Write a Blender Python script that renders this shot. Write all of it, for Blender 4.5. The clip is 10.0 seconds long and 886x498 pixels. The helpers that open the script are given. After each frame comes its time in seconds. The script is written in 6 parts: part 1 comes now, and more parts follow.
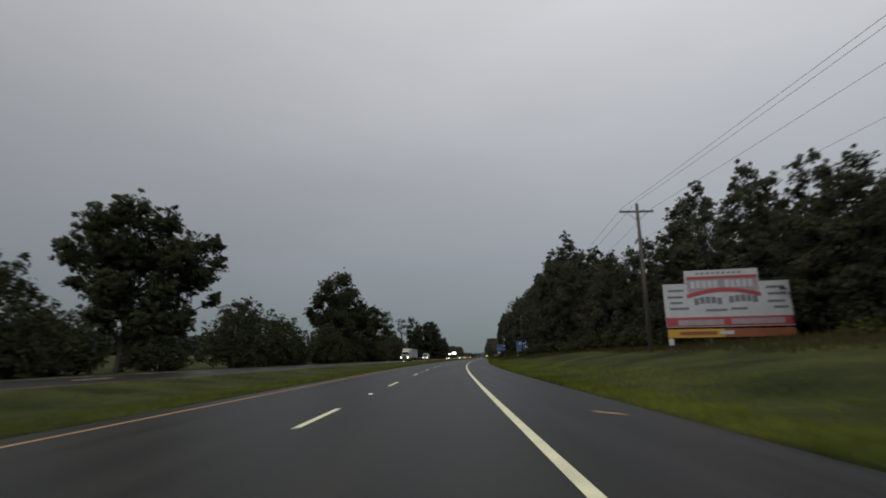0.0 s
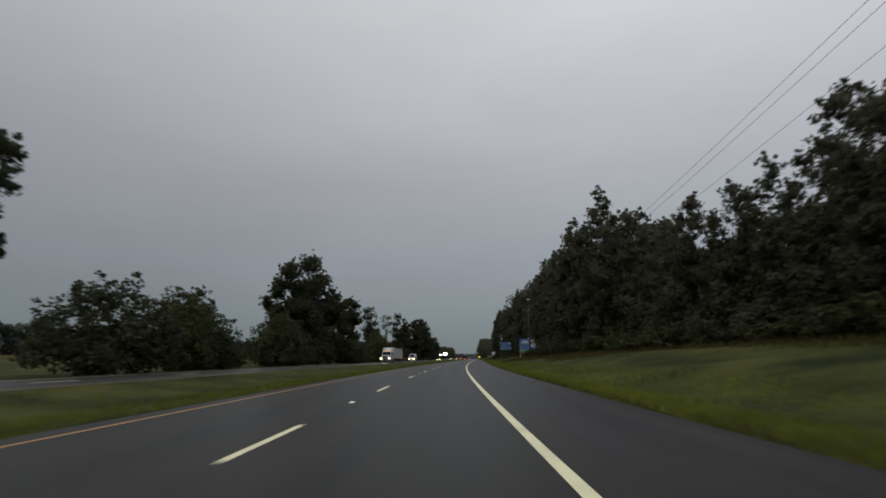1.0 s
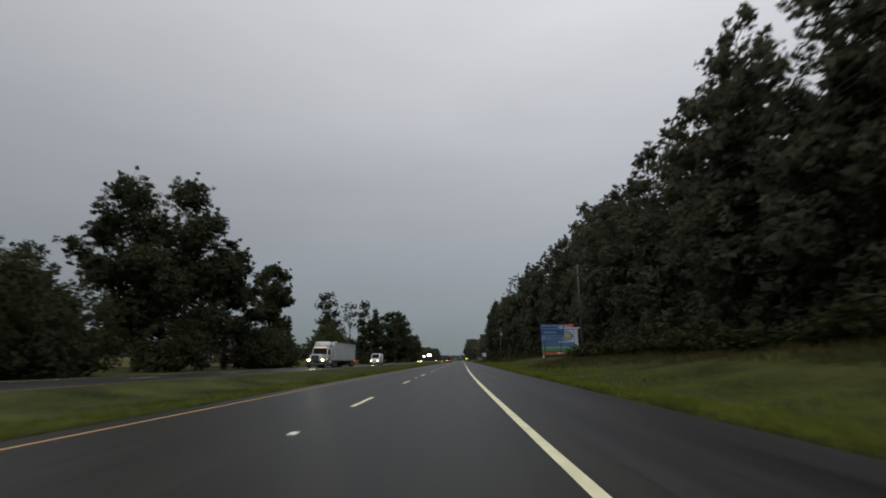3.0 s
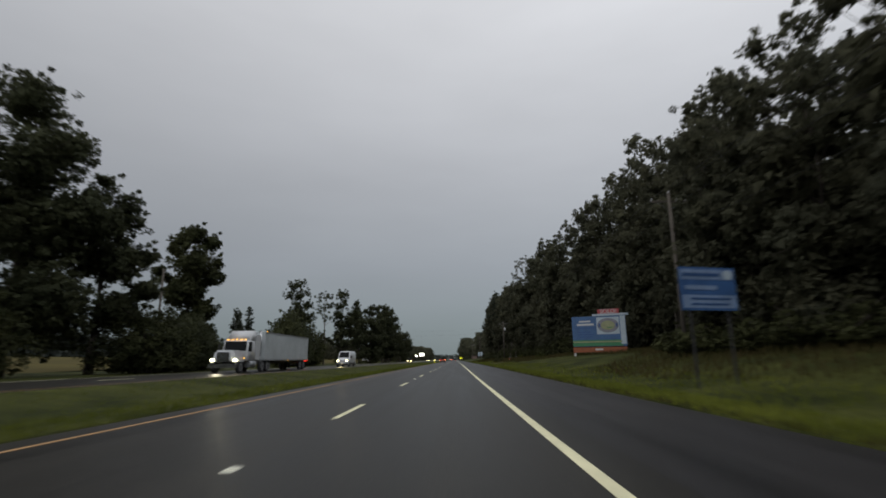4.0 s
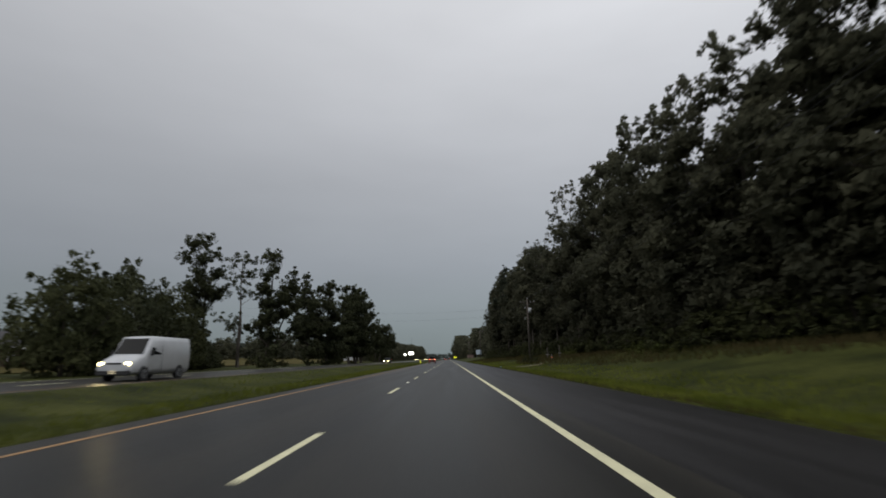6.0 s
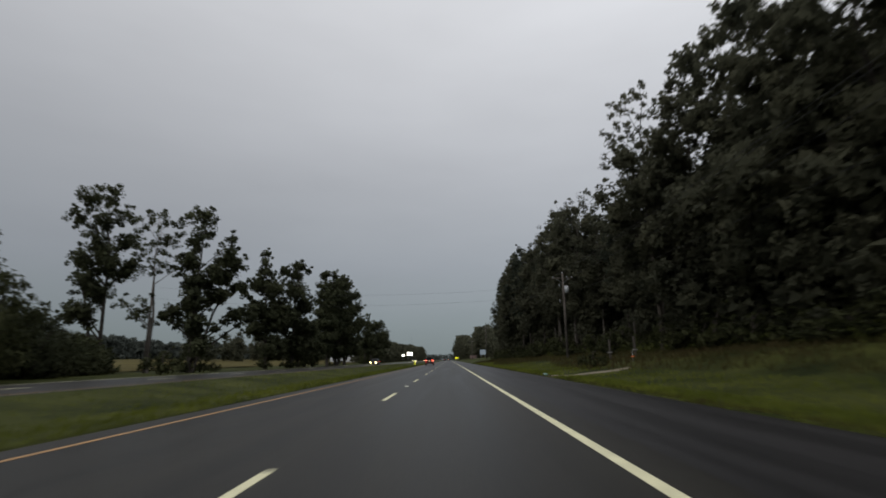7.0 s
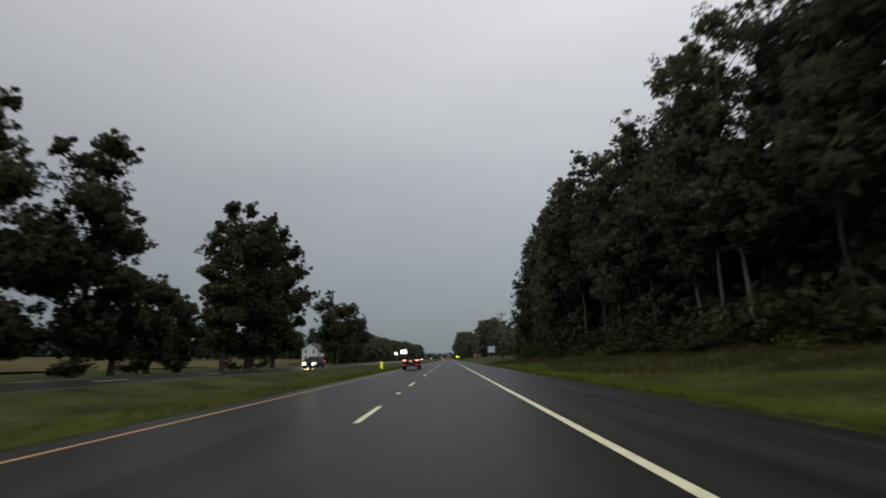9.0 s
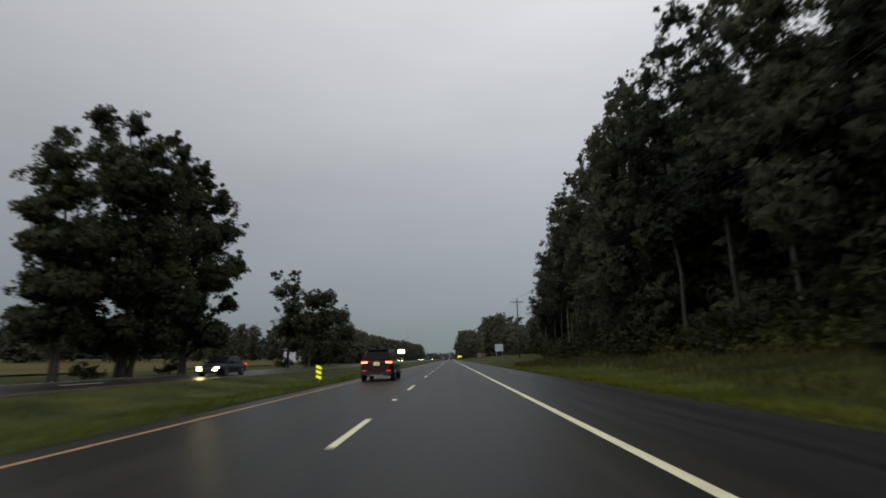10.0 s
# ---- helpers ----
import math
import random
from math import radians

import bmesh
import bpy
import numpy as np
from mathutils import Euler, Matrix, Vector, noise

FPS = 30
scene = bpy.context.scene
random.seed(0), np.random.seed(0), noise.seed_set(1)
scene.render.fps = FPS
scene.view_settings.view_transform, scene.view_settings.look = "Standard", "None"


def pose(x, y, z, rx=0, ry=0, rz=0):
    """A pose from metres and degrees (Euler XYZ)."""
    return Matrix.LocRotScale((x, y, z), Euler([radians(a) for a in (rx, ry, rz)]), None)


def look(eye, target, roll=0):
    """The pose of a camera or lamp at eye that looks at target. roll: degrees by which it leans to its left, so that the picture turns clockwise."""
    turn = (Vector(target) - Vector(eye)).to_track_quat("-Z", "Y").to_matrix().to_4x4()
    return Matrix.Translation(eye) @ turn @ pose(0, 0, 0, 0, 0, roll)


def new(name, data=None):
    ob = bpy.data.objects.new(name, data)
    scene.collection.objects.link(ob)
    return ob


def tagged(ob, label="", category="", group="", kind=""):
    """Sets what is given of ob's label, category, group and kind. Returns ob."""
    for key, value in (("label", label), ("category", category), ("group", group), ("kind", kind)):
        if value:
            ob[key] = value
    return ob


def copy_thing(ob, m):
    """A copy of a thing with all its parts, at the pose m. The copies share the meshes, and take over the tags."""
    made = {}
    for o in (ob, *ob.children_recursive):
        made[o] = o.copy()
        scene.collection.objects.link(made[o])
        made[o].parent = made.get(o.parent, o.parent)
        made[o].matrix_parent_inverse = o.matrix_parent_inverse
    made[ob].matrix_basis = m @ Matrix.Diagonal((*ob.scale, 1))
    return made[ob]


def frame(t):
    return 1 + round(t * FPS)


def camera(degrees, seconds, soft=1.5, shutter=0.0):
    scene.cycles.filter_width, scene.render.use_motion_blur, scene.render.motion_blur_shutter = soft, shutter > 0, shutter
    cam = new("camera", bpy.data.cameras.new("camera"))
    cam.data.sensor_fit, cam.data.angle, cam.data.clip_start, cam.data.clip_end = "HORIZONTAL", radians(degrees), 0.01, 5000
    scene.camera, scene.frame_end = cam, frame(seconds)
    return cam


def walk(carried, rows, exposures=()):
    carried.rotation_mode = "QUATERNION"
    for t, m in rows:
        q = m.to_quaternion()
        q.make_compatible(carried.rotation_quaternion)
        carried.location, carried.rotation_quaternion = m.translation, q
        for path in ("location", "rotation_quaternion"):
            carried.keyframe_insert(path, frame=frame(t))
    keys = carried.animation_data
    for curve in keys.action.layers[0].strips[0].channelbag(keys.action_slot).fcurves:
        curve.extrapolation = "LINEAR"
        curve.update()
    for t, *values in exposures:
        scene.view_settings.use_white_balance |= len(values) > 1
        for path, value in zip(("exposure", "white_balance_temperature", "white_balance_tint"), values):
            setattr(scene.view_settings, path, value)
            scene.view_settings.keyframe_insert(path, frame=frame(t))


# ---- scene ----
cam = camera(83.73, 10.0, soft=1.75, shutter=0.35)
ROWS = [
    (0.0, 0.000, 0.000, -0.00, 12.38, 0.57),
    (0.5, 0.186, 13.523, -0.52, 12.43, 0.58),
    (1.0, 0.491, 27.052, -1.01, 12.48, 0.49),
    (1.5, 0.908, 40.584, -1.47, 12.52, 0.37),
    (2.0, 1.429, 54.113, -1.89, 12.62, 0.22),
    (2.5, 2.049, 67.635, -2.30, 12.62, 0.27),
    (3.0, 2.765, 81.146, -2.70, 12.66, 0.39),
    (3.5, 3.571, 94.643, -3.07, 12.66, 0.47),
    (4.0, 4.459, 108.123, -3.41, 12.61, 0.47),
    (4.5, 5.421, 121.580, -3.71, 12.54, 0.38),
    (5.0, 6.447, 135.013, -3.96, 12.73, 0.36),
    (5.5, 7.525, 148.430, -4.17, 12.56, 0.51),
    (6.0, 8.630, 161.844, -4.18, 12.53, 0.63),
    (6.5, 9.729, 175.270, -4.12, 12.54, 0.73),
    (7.0, 10.815, 188.716, -4.06, 12.62, 0.81),
    (7.5, 11.900, 202.179, -4.09, 12.59, 0.70),
    (8.0, 12.990, 215.646, -4.11, 12.55, 0.67),
    (8.5, 14.083, 229.105, -4.12, 12.62, 0.74),
    (9.0, 15.173, 242.546, -4.09, 12.51, 0.65),
    (9.5, 16.249, 255.969, -4.02, 12.55, 0.71),
    (10.0, 17.306, 269.376, -3.94, 12.51, 0.93),
]
EYE = 1.08
walk(cam, [(t, pose(x, y, EYE, 90 + pitch, roll, yaw)) for t, x, y, yaw, pitch, roll in ROWS],
     exposures=[(0.0, 0.02), (1.5, 0.04), (2.5, 0.13), (4.0, 0.17), (5.5, 0.17), (8.5, 0.22), (10.0, 0.22)])

# ---- overcast evening sky ----
world = bpy.data.worlds.new("evening_overcast")
scene.world = world
world.use_nodes = True
wt = world.node_tree
wt.nodes.clear()


def wnode(kind, **inputs):
    n = wt.nodes.new(kind)
    for k, v in inputs.items():
        n.inputs[k].default_value = v
    return n


w_out = wnode("ShaderNodeOutputWorld")
w_bg = wnode("ShaderNodeBackground", Strength=1.0)
w_sky = wnode("ShaderNodeTexSky")
w_sky.sky_type, w_sky.sun_disc = "NISHITA", False
w_sky.sun_elevation, w_sky.sun_rotation = radians(36), radians(-120)
w_co = wnode("ShaderNodeTexCoord")
w_sep = wnode("ShaderNodeSeparateXYZ")
w_ramp = wnode("ShaderNodeValToRGB")
stops = [(0.0, (0.165, 0.20, 0.21)), (0.06, (0.208, 0.243, 0.258)), (0.18, (0.283, 0.306, 0.335)), (0.36, (0.397, 0.412, 0.441)), (0.62, (0.592, 0.602, 0.630)), (1.0, (0.77, 0.78, 0.815))]
w_ramp.color_ramp.elements[0].position, w_ramp.color_ramp.elements[1].position = stops[0][0], stops[-1][0]
for pos, _ in stops[1:-1]:
    w_ramp.color_ramp.elements.new(pos)
for e, (pos, c) in zip(w_ramp.color_ramp.elements, stops):
    e.position, e.color = pos, (*c, 1)
w_map = wnode("ShaderNodeMapping")
w_map.inputs["Scale"].default_value = (1.2, 1.2, 4.0)
w_noise = wnode("ShaderNodeTexNoise", Scale=1.6, Detail=4.0, Roughness=0.55)
w_rng = wnode("ShaderNodeMapRange")
for k, v in zip(("From Min", "From Max", "To Min", "To Max"), (0.3, 0.7, 0.955, 1.045)):
    w_rng.inputs[k].default_value = v
w_mul = wnode("ShaderNodeMixRGB", Fac=1.0)
w_mul.blend_type = "MULTIPLY"
w_dim = wnode("ShaderNodeMixRGB", Fac=1.0, Color2=(0.1, 0.1, 0.1, 1))
w_dim.blend_type = "MULTIPLY"
w_side = wnode("ShaderNodeMapRange")
for k, v in zip(("From Min", "From Max", "To Min", "To Max"), (-0.8, 0.8, 0.75, 1.20)):
    w_side.inputs[k].default_value = v
w_back = wnode("ShaderNodeMapRange")
for k, v in zip(("From Min", "From Max", "To Min", "To Max"), (-0.9, 0.1, 2.2, 1.0)):
    w_back.inputs[k].default_value = v
w_rear = wnode("ShaderNodeMixRGB", Fac=1.0)
w_rear.blend_type = "MULTIPLY"
w_lit = wnode("ShaderNodeMixRGB", Fac=1.0)
w_lit.blend_type = "MULTIPLY"
w_mix = wnode("ShaderNodeMixRGB", Fac=0.97)
for a, ao, b, bi in ((w_co, "Generated", w_sep, 0), (w_sep, "Z", w_ramp, "Fac"), (w_co, "Generated", w_map, "Vector"), (w_map, 0, w_noise, "Vector"), (w_noise, "Fac", w_rng, "Value"),
                     (w_ramp, "Color", w_mul, "Color1"), (w_rng, 0, w_mul, "Color2"), (w_sky, 0, w_dim, "Color1"), (w_dim, 0, w_mix, "Color1"), (w_sep, "X", w_side, "Value"), (w_mul, 0, w_lit, "Color1"), (w_side, 0, w_lit, "Color2"), (w_sep, "Y", w_back, "Value"), (w_lit, 0, w_rear, "Color1"), (w_back, 0, w_rear, "Color2"), (w_rear, 0, w_mix, "Color2"), (w_mix, 0, w_bg, 0), (w_bg, 0, w_out, 0)):
    wt.links.new(a.outputs[ao], b.inputs[bi])
sun = new("sun", bpy.data.lights.new("sun", "SUN"))
sun.data.energy, sun.data.angle, sun.data.color = 0.6, radians(40), (1.0, 0.97, 0.93)
sun.matrix_world = look((0, 0, 60), (70, 40, 0))


# ---- materials ----
def material(name, base, rough=0.8, metal=0.0, vary=0.25, scale=1.5, fine=18.0, bump=0.0, bump_scale=30.0, spec=0.5, second=None, emit=None, power=0.0, rand=0.0, coat=0.0, stretch=(1, 1, 1), leafy=0.0, lanes=False):
    m = bpy.data.materials.new(name)
    m.use_nodes = True
    nt = m.node_tree
    b = nt.nodes["Principled BSDF"]
    b.inputs["Roughness"].default_value, b.inputs["Metallic"].default_value = rough, metal
    b.inputs["Specular IOR Level"].default_value = spec
    b.inputs["Coat Weight"].default_value = coat
    if emit:
        b.inputs["Emission Color"].default_value, b.inputs["Emission Strength"].default_value = (*emit, 1), power
    co = nt.nodes.new("ShaderNodeTexCoord")
    mp = nt.nodes.new("ShaderNodeMapping")
    mp.inputs["Scale"].default_value = stretch
    nt.links.new(co.outputs["UV" if lanes else "Object"], mp.inputs["Vector"])
    def noise_node(sc, detail=4.0):
        n = nt.nodes.new("ShaderNodeTexNoise")
        n.inputs["Scale"].default_value, n.inputs["Detail"].default_value = sc, detail
        nt.links.new(mp.outputs[0], n.inputs["Vector"])
        return n
    big, small = noise_node(scale), noise_node(fine, 3.0)
    mix = nt.nodes.new("ShaderNodeMixRGB")
    lo = tuple(c * (1 - vary) for c in base)
    hi = second if second else tuple(min(1, c * (1 + vary)) for c in base)
    mix.inputs["Color1"].default_value, mix.inputs["Color2"].default_value = (*lo, 1), (*hi, 1)
    rmp = nt.nodes.new("ShaderNodeMapRange")
    rmp.inputs["From Min"].default_value, rmp.inputs["From Max"].default_value = 0.32, 0.68
    nt.links.new(big.outputs["Fac"], rmp.inputs["Value"])
    nt.links.new(rmp.outputs[0], mix.inputs["Fac"])
    grain = nt.nodes.new("ShaderNodeMixRGB")
    grain.blend_type, grain.inputs["Fac"].default_value = "OVERLAY", min(1.0, vary * 1.6)
    nt.links.new(mix.outputs[0], grain.inputs["Color1"])
    nt.links.new(small.outputs["Fac"], grain.inputs["Color2"])
    last = grain.outputs[0]
    if rand:
        info = nt.nodes.new("ShaderNodeObjectInfo")
        geo = nt.nodes.new("ShaderNodeNewGeometry")
        add = nt.nodes.new("ShaderNodeMath")
        add.operation = "ADD"
        nt.links.new(info.outputs["Random"], add.inputs[0])
        nt.links.new(geo.outputs["Random Per Island"], add.inputs[1])
        rr = nt.nodes.new("ShaderNodeMapRange")
        for k, v in zip(("From Min", "From Max", "To Min", "To Max"), (0.0, 2.0, 1 - rand, 1 + rand)):
            rr.inputs[k].default_value = v
        nt.links.new(add.outputs[0], rr.inputs["Value"])
        hsv = nt.nodes.new("ShaderNodeHueSaturation")
        nt.links.new(rr.outputs[0], hsv.inputs["Value"])
        nt.links.new(last, hsv.inputs["Color"])
        last = hsv.outputs[0]
    nt.links.new(last, b.inputs["Base Color"])
    if leafy:
        tr = nt.nodes.new("ShaderNodeBsdfTranslucent")
        ms = nt.nodes.new("ShaderNodeMixShader")
        ms.inputs["Fac"].default_value = leafy
        nt.links.new(last, tr.inputs["Color"])
        nt.links.new(b.outputs[0], ms.inputs[1])
        nt.links.new(tr.outputs[0], ms.inputs[2])
        nt.links.new(ms.outputs[0], nt.nodes["Material Output"].inputs["Surface"])
    if bump:
        bn = nt.nodes.new("ShaderNodeBump")
        bn.inputs["Strength"].default_value, bn.inputs["Distance"].default_value = bump, 0.02
        nt.links.new(noise_node(bump_scale, 5.0).outputs["Fac"], bn.inputs["Height"])
        nt.links.new(bn.outputs[0], b.inputs["Normal"])
    if rough < 0.7 and metal < 0.5:
        ra = nt.nodes.new("ShaderNodeMapRange")
        ra.inputs["To Min"].default_value, ra.inputs["To Max"].default_value = rough * 0.8, min(1, rough * 1.25)
        nt.links.new(big.outputs["Fac"], ra.inputs["Value"])
        nt.links.new(ra.outputs[0], b.inputs["Roughness"])
    return m


ASPHALT = material("damp_asphalt", (0.0180, 0.0166, 0.0136), 0.40, vary=0.4, scale=1.1, fine=60, bump=0.2, bump_scale=140, spec=0.10, stretch=(1, 0.03, 1), lanes=True)
SHOULDER = material("shoulder_asphalt", (0.0165, 0.0156, 0.0158), 0.42, vary=0.45, scale=1.3, fine=50, bump=0.4, bump_scale=90, spec=0.13, stretch=(1, 0.05, 1), lanes=True)
GRASS = material("mown_grass", (0.027, 0.037, 0.009), 0.9, vary=0.5, scale=0.28, fine=7, bump=1.0, bump_scale=14, spec=0.08, second=(0.055, 0.060, 0.014))
BLADE = material("grass_blades", (0.112, 0.140, 0.022), 0.8, vary=0.4, scale=0.3, fine=6, spec=0.08, second=(0.150, 0.166, 0.028), rand=0.35, leafy=0.4)
STRAW = material("dry_grass", (0.10, 0.074, 0.034), 0.9, vary=0.3, scale=0.3, fine=5, spec=0.08, second=(0.062, 0.064, 0.022), rand=0.3, leafy=0.4)
FIELD = material("ripening_field", (0.066, 0.055, 0.017), 0.95, vary=0.25, scale=0.06, fine=3, bump=1.0, bump_scale=5, spec=0.08)
GRAVEL = material("pale_gravel", (0.19, 0.162, 0.118), 0.9, vary=0.25, scale=1.2, fine=25, bump=1.0, bump_scale=60, spec=0.2)
WHITE_LINE = material("white_road_paint", (0.64, 0.61, 0.39), 0.6, vary=0.14, scale=3, fine=40, bump=0.3, bump_scale=120)
YELLOW_LINE = material("yellow_road_paint", (0.30, 0.165, 0.06), 0.6, vary=0.2, scale=3, fine=40, bump=0.3, bump_scale=120)
LEAF = material("broad_leaves", (0.046, 0.054, 0.028), 0.75, vary=0.24, scale=0.25, fine=3, spec=0.12, second=(0.064, 0.069, 0.034), rand=0.22, leafy=0.4)
LEAF_DARK = material("shaded_leaves", (0.078, 0.083, 0.057), 0.85, vary=0.2, scale=0.25, fine=3, spec=0.08, second=(0.101, 0.100, 0.062), rand=0.12, leafy=0.5)
# Lighter, bluer base: distance haze painted into the leaf colour.
LEAF_HAZED = material("haze_toned_leaves", (0.062, 0.072, 0.062), 0.85, vary=0.2, scale=0.1, fine=1, spec=0.1, second=(0.080, 0.088, 0.072), rand=0.15, leafy=0.3)
LEAF_PINE = material("pine_needles", (0.050, 0.058, 0.040), 0.8, vary=0.3, scale=0.3, fine=4, spec=0.12, rand=0.4, leafy=0.4)
LEAF_SHRUB = material("shrub_leaves", (0.045, 0.054, 0.024), 0.8, vary=0.35, scale=0.4, fine=3, spec=0.1, second=(0.066, 0.070, 0.030), rand=0.3, leafy=0.4)
LEAF_WEED = material("weed_leaves", (0.060, 0.075, 0.020), 0.8, vary=0.3, scale=0.3, fine=3, spec=0.08, second=(0.088, 0.096, 0.026), rand=0.3, leafy=0.4)
BARK = material("grey_bark", (0.05, 0.043, 0.036), 0.95, vary=0.35, scale=2.5, fine=14, bump=1.0, bump_scale=12, spec=0.1, stretch=(1, 1, 0.25))
BARK_PALE = material("pale_bark", (0.105, 0.093, 0.08), 0.95, vary=0.35, scale=2.0, fine=14, bump=1.0, bump_scale=12, spec=0.1, stretch=(1, 1, 0.25))

# ---- plan of the road: station s along the right edge line, d to its right ----
BENDS = ((-100, -1.87), (0, 0.63), (30, 1.49), (60, 2.74), (90, 3.85), (120, 4.65), (150, 4.93), (180, 4.87), (220, 4.87), (270, 4.75), (3200, 4.75))
STATION = np.arange(-100, 3200, 1.0)
HEADING = np.radians(np.interp(STATION, [b[0] for b in BENDS], [b[1] for b in BENDS]))
_mid = (HEADING[1:] + HEADING[:-1]) / 2
RX = np.concatenate([[0], np.cumsum(np.sin(_mid))])
RY = np.concatenate([[0], np.cumsum(np.cos(_mid))])
RX += 1.12 - RX[100]
RY += -RY[100]


def at(s, d):
    a = np.interp(s, STATION, HEADING)
    return np.interp(s, STATION, RX) + d * np.cos(a), np.interp(s, STATION, RY) - d * np.sin(a)


def turn_at(s):
    """Degrees about z that turn a thing's +y along the road."""
    return -math.degrees(float(np.interp(s, STATION, HEADING)))


def shoulder_width(s):
    return np.interp(s, (0, 40, 110, 200, 300), (3.0, 3.2, 3.9, 4.3, 4.1))


FAR_Z = 0.10   # the other carriageway lies a little higher
BANK = 0.0122   # the carriageway leans in the bend


def road_z(d):
    return BANK * (np.asarray(d, float) + 1.5)



def ground_z(s, d):
    """Height of the grass and of the bed under the pavements."""
    s, d = np.broadcast_arrays(np.asarray(s, float), np.asarray(d, float))
    e = d - shoulder_width(s)
    rough = 0.06 * np.sin(s * 0.21 + d * 0.5) + 0.05 * np.sin(s * 0.063 - d * 0.31 + 1.0)
    right = np.interp(e, (0, 0.06, 1.5, 4, 10.5, 17, 26, 40, 120, 900), (-0.2, -0.025, 0.0, 0.26, 1.42, 2.0, 1.9, 1.5, 0.9, 0.6)) + rough * np.clip((e - 1) / 4, 0, 1)
    left = np.interp(-d, (8.0, 8.06, 9.0, 12.4, 15.9, 16.44, 16.5, 25.9, 25.96, 27.5, 34, 45, 60, 120, 185, 900),
                     (-0.2, -0.068, -0.10, -0.32, FAR_Z - 0.02, FAR_Z + 0.012, FAR_Z - 0.08, FAR_Z - 0.08, FAR_Z + 0.012, 0.05, -0.1, 0.1, 0.5, 2.2, 3.6, 5.0)) + rough * np.clip((-d - 27) / 5, 0, 1)
    return np.where(e > 0, right, np.where(d < -8.0, left, -0.2))


def mesh_object(name, verts, faces, mat, smooth=False):
    me = bpy.data.meshes.new(name)
    me.from_pydata([tuple(v) for v in verts], [], faces)
    me.materials.append(mat)
    if smooth:
        me.polygons.foreach_set("use_smooth", [True] * len(me.polygons))
    me.update()
    return new(name, me)


def strip(name, ss, ds, zfun, mat, smooth=True):
    """A sheet over stations ss and offsets ds (ds may be a function of s)."""
    verts, faces = [], []
    n = None
    for s in ss:
        row = ds(s) if callable(ds) else ds
        n = len(row)
        x, y = at(np.full(n, s), np.asarray(row, float))
        z = zfun(s, np.asarray(row, float))
        verts += list(zip(x, y, np.broadcast_to(z, (n,))))
    for i in range(len(ss) - 1):
        for j in range(n - 1):
            a = i * n + j
            faces.append((a, a + 1, a + n + 1, a + n))
    ob = mesh_object(name, verts, faces, mat, smooth)
    # offset and station as the surface's own coordinates
    sd = np.array([(d, s) for s in ss for d in (ds(s) if callable(ds) else ds)], float)
    idx = np.empty(len(ob.data.loops), int)
    ob.data.loops.foreach_get("vertex_index", idx)
    ob.data.uv_layers.new(name="plan").data.foreach_set("uv", sd[idx].ravel())
    return ob


LONG = list(range(-96, 420, 3)) + list(range(420, 800, 12)) + list(range(800, 3101, 100))


def ground_ds(s):
    w = float(shoulder_width(s))
    return [-2500, -900, -400, -200, -120, -80, -60, -48, -40, -36, -33, -31, -29, -27.5, -26.6, -25.96, -25.9, -16.5, -16.44, -15.9, -15, -14, -13, -12, -11, -10, -9, -8.5, -8.06, -8.0,
            w, w + 0.06] + [w + v for v in (0.4, 0.8, 1.5, 2.2, 3, 4, 5, 6, 7, 8, 9, 10.5, 12, 14, 17, 21, 26, 33, 40, 60, 120, 400, 900, 2500)]


# ---- ground and pavements ----
ground = tagged(strip("ground", LONG, ground_ds, ground_z, GRASS), "mown green roadside grass rising to the woods", "ground", kind="structure")
field = tagged(strip("field", [s for s in LONG if 150 <= s <= 900], [-186, -150, -120, -100, -80, -66, -56, -48, -45, -44], lambda s, d: ground_z(s, d) + 0.12, FIELD), "pale ripening crop field behind the roadside trees", "field", kind="structure")
road = tagged(strip("road", LONG, [-8.0, -7.3, -5.5, -3.66, -1.8, 0.0, 0.6], lambda s, d: road_z(d), ASPHALT), "damp dark asphalt carriageway with two lanes", "road", kind="structure")
shoulder = tagged(strip("road_shoulder", LONG, lambda s: [0.6, 1.2, 1.9, 2.8, float(shoulder_width(s))], lambda s, d: road_z(0.6) - 0.025 * (d - 0.6), SHOULDER), "dark asphalt shoulder beside the white edge line", "road", kind="structure")
far_road = tagged(strip("far_road", LONG, [-25.9, -24, -21, -18.5, -16.5], lambda s, d: FAR_Z + 0.0 * d, ASPHALT), "damp asphalt carriageway for oncoming traffic", "road", kind="structure")


def line(name, mat, d0, d1, s0, s1, z, parent):
    ss = np.arange(s0, s1 + 0.01, 3.0)
    ob = strip(name, ss, [d0, d1], lambda s, d: (road_z(d) if parent is road else FAR_Z) + z + 0.0 * d, mat)
    ob.parent = parent
    return ob


line("edge_line", WHITE_LINE, -0.075, 0.075, -60, 900, 0.004, road)
line("yellow_line", YELLOW_LINE, -7.37, -7.24, -60, 900, 0.004, road)
line("far_edge_line", WHITE_LINE, -25.0, -24.88, -60, 900, 0.004, far_road)
line("far_yellow_line", YELLOW_LINE, -17.3, -17.18, -60, 900, 0.004, far_road)


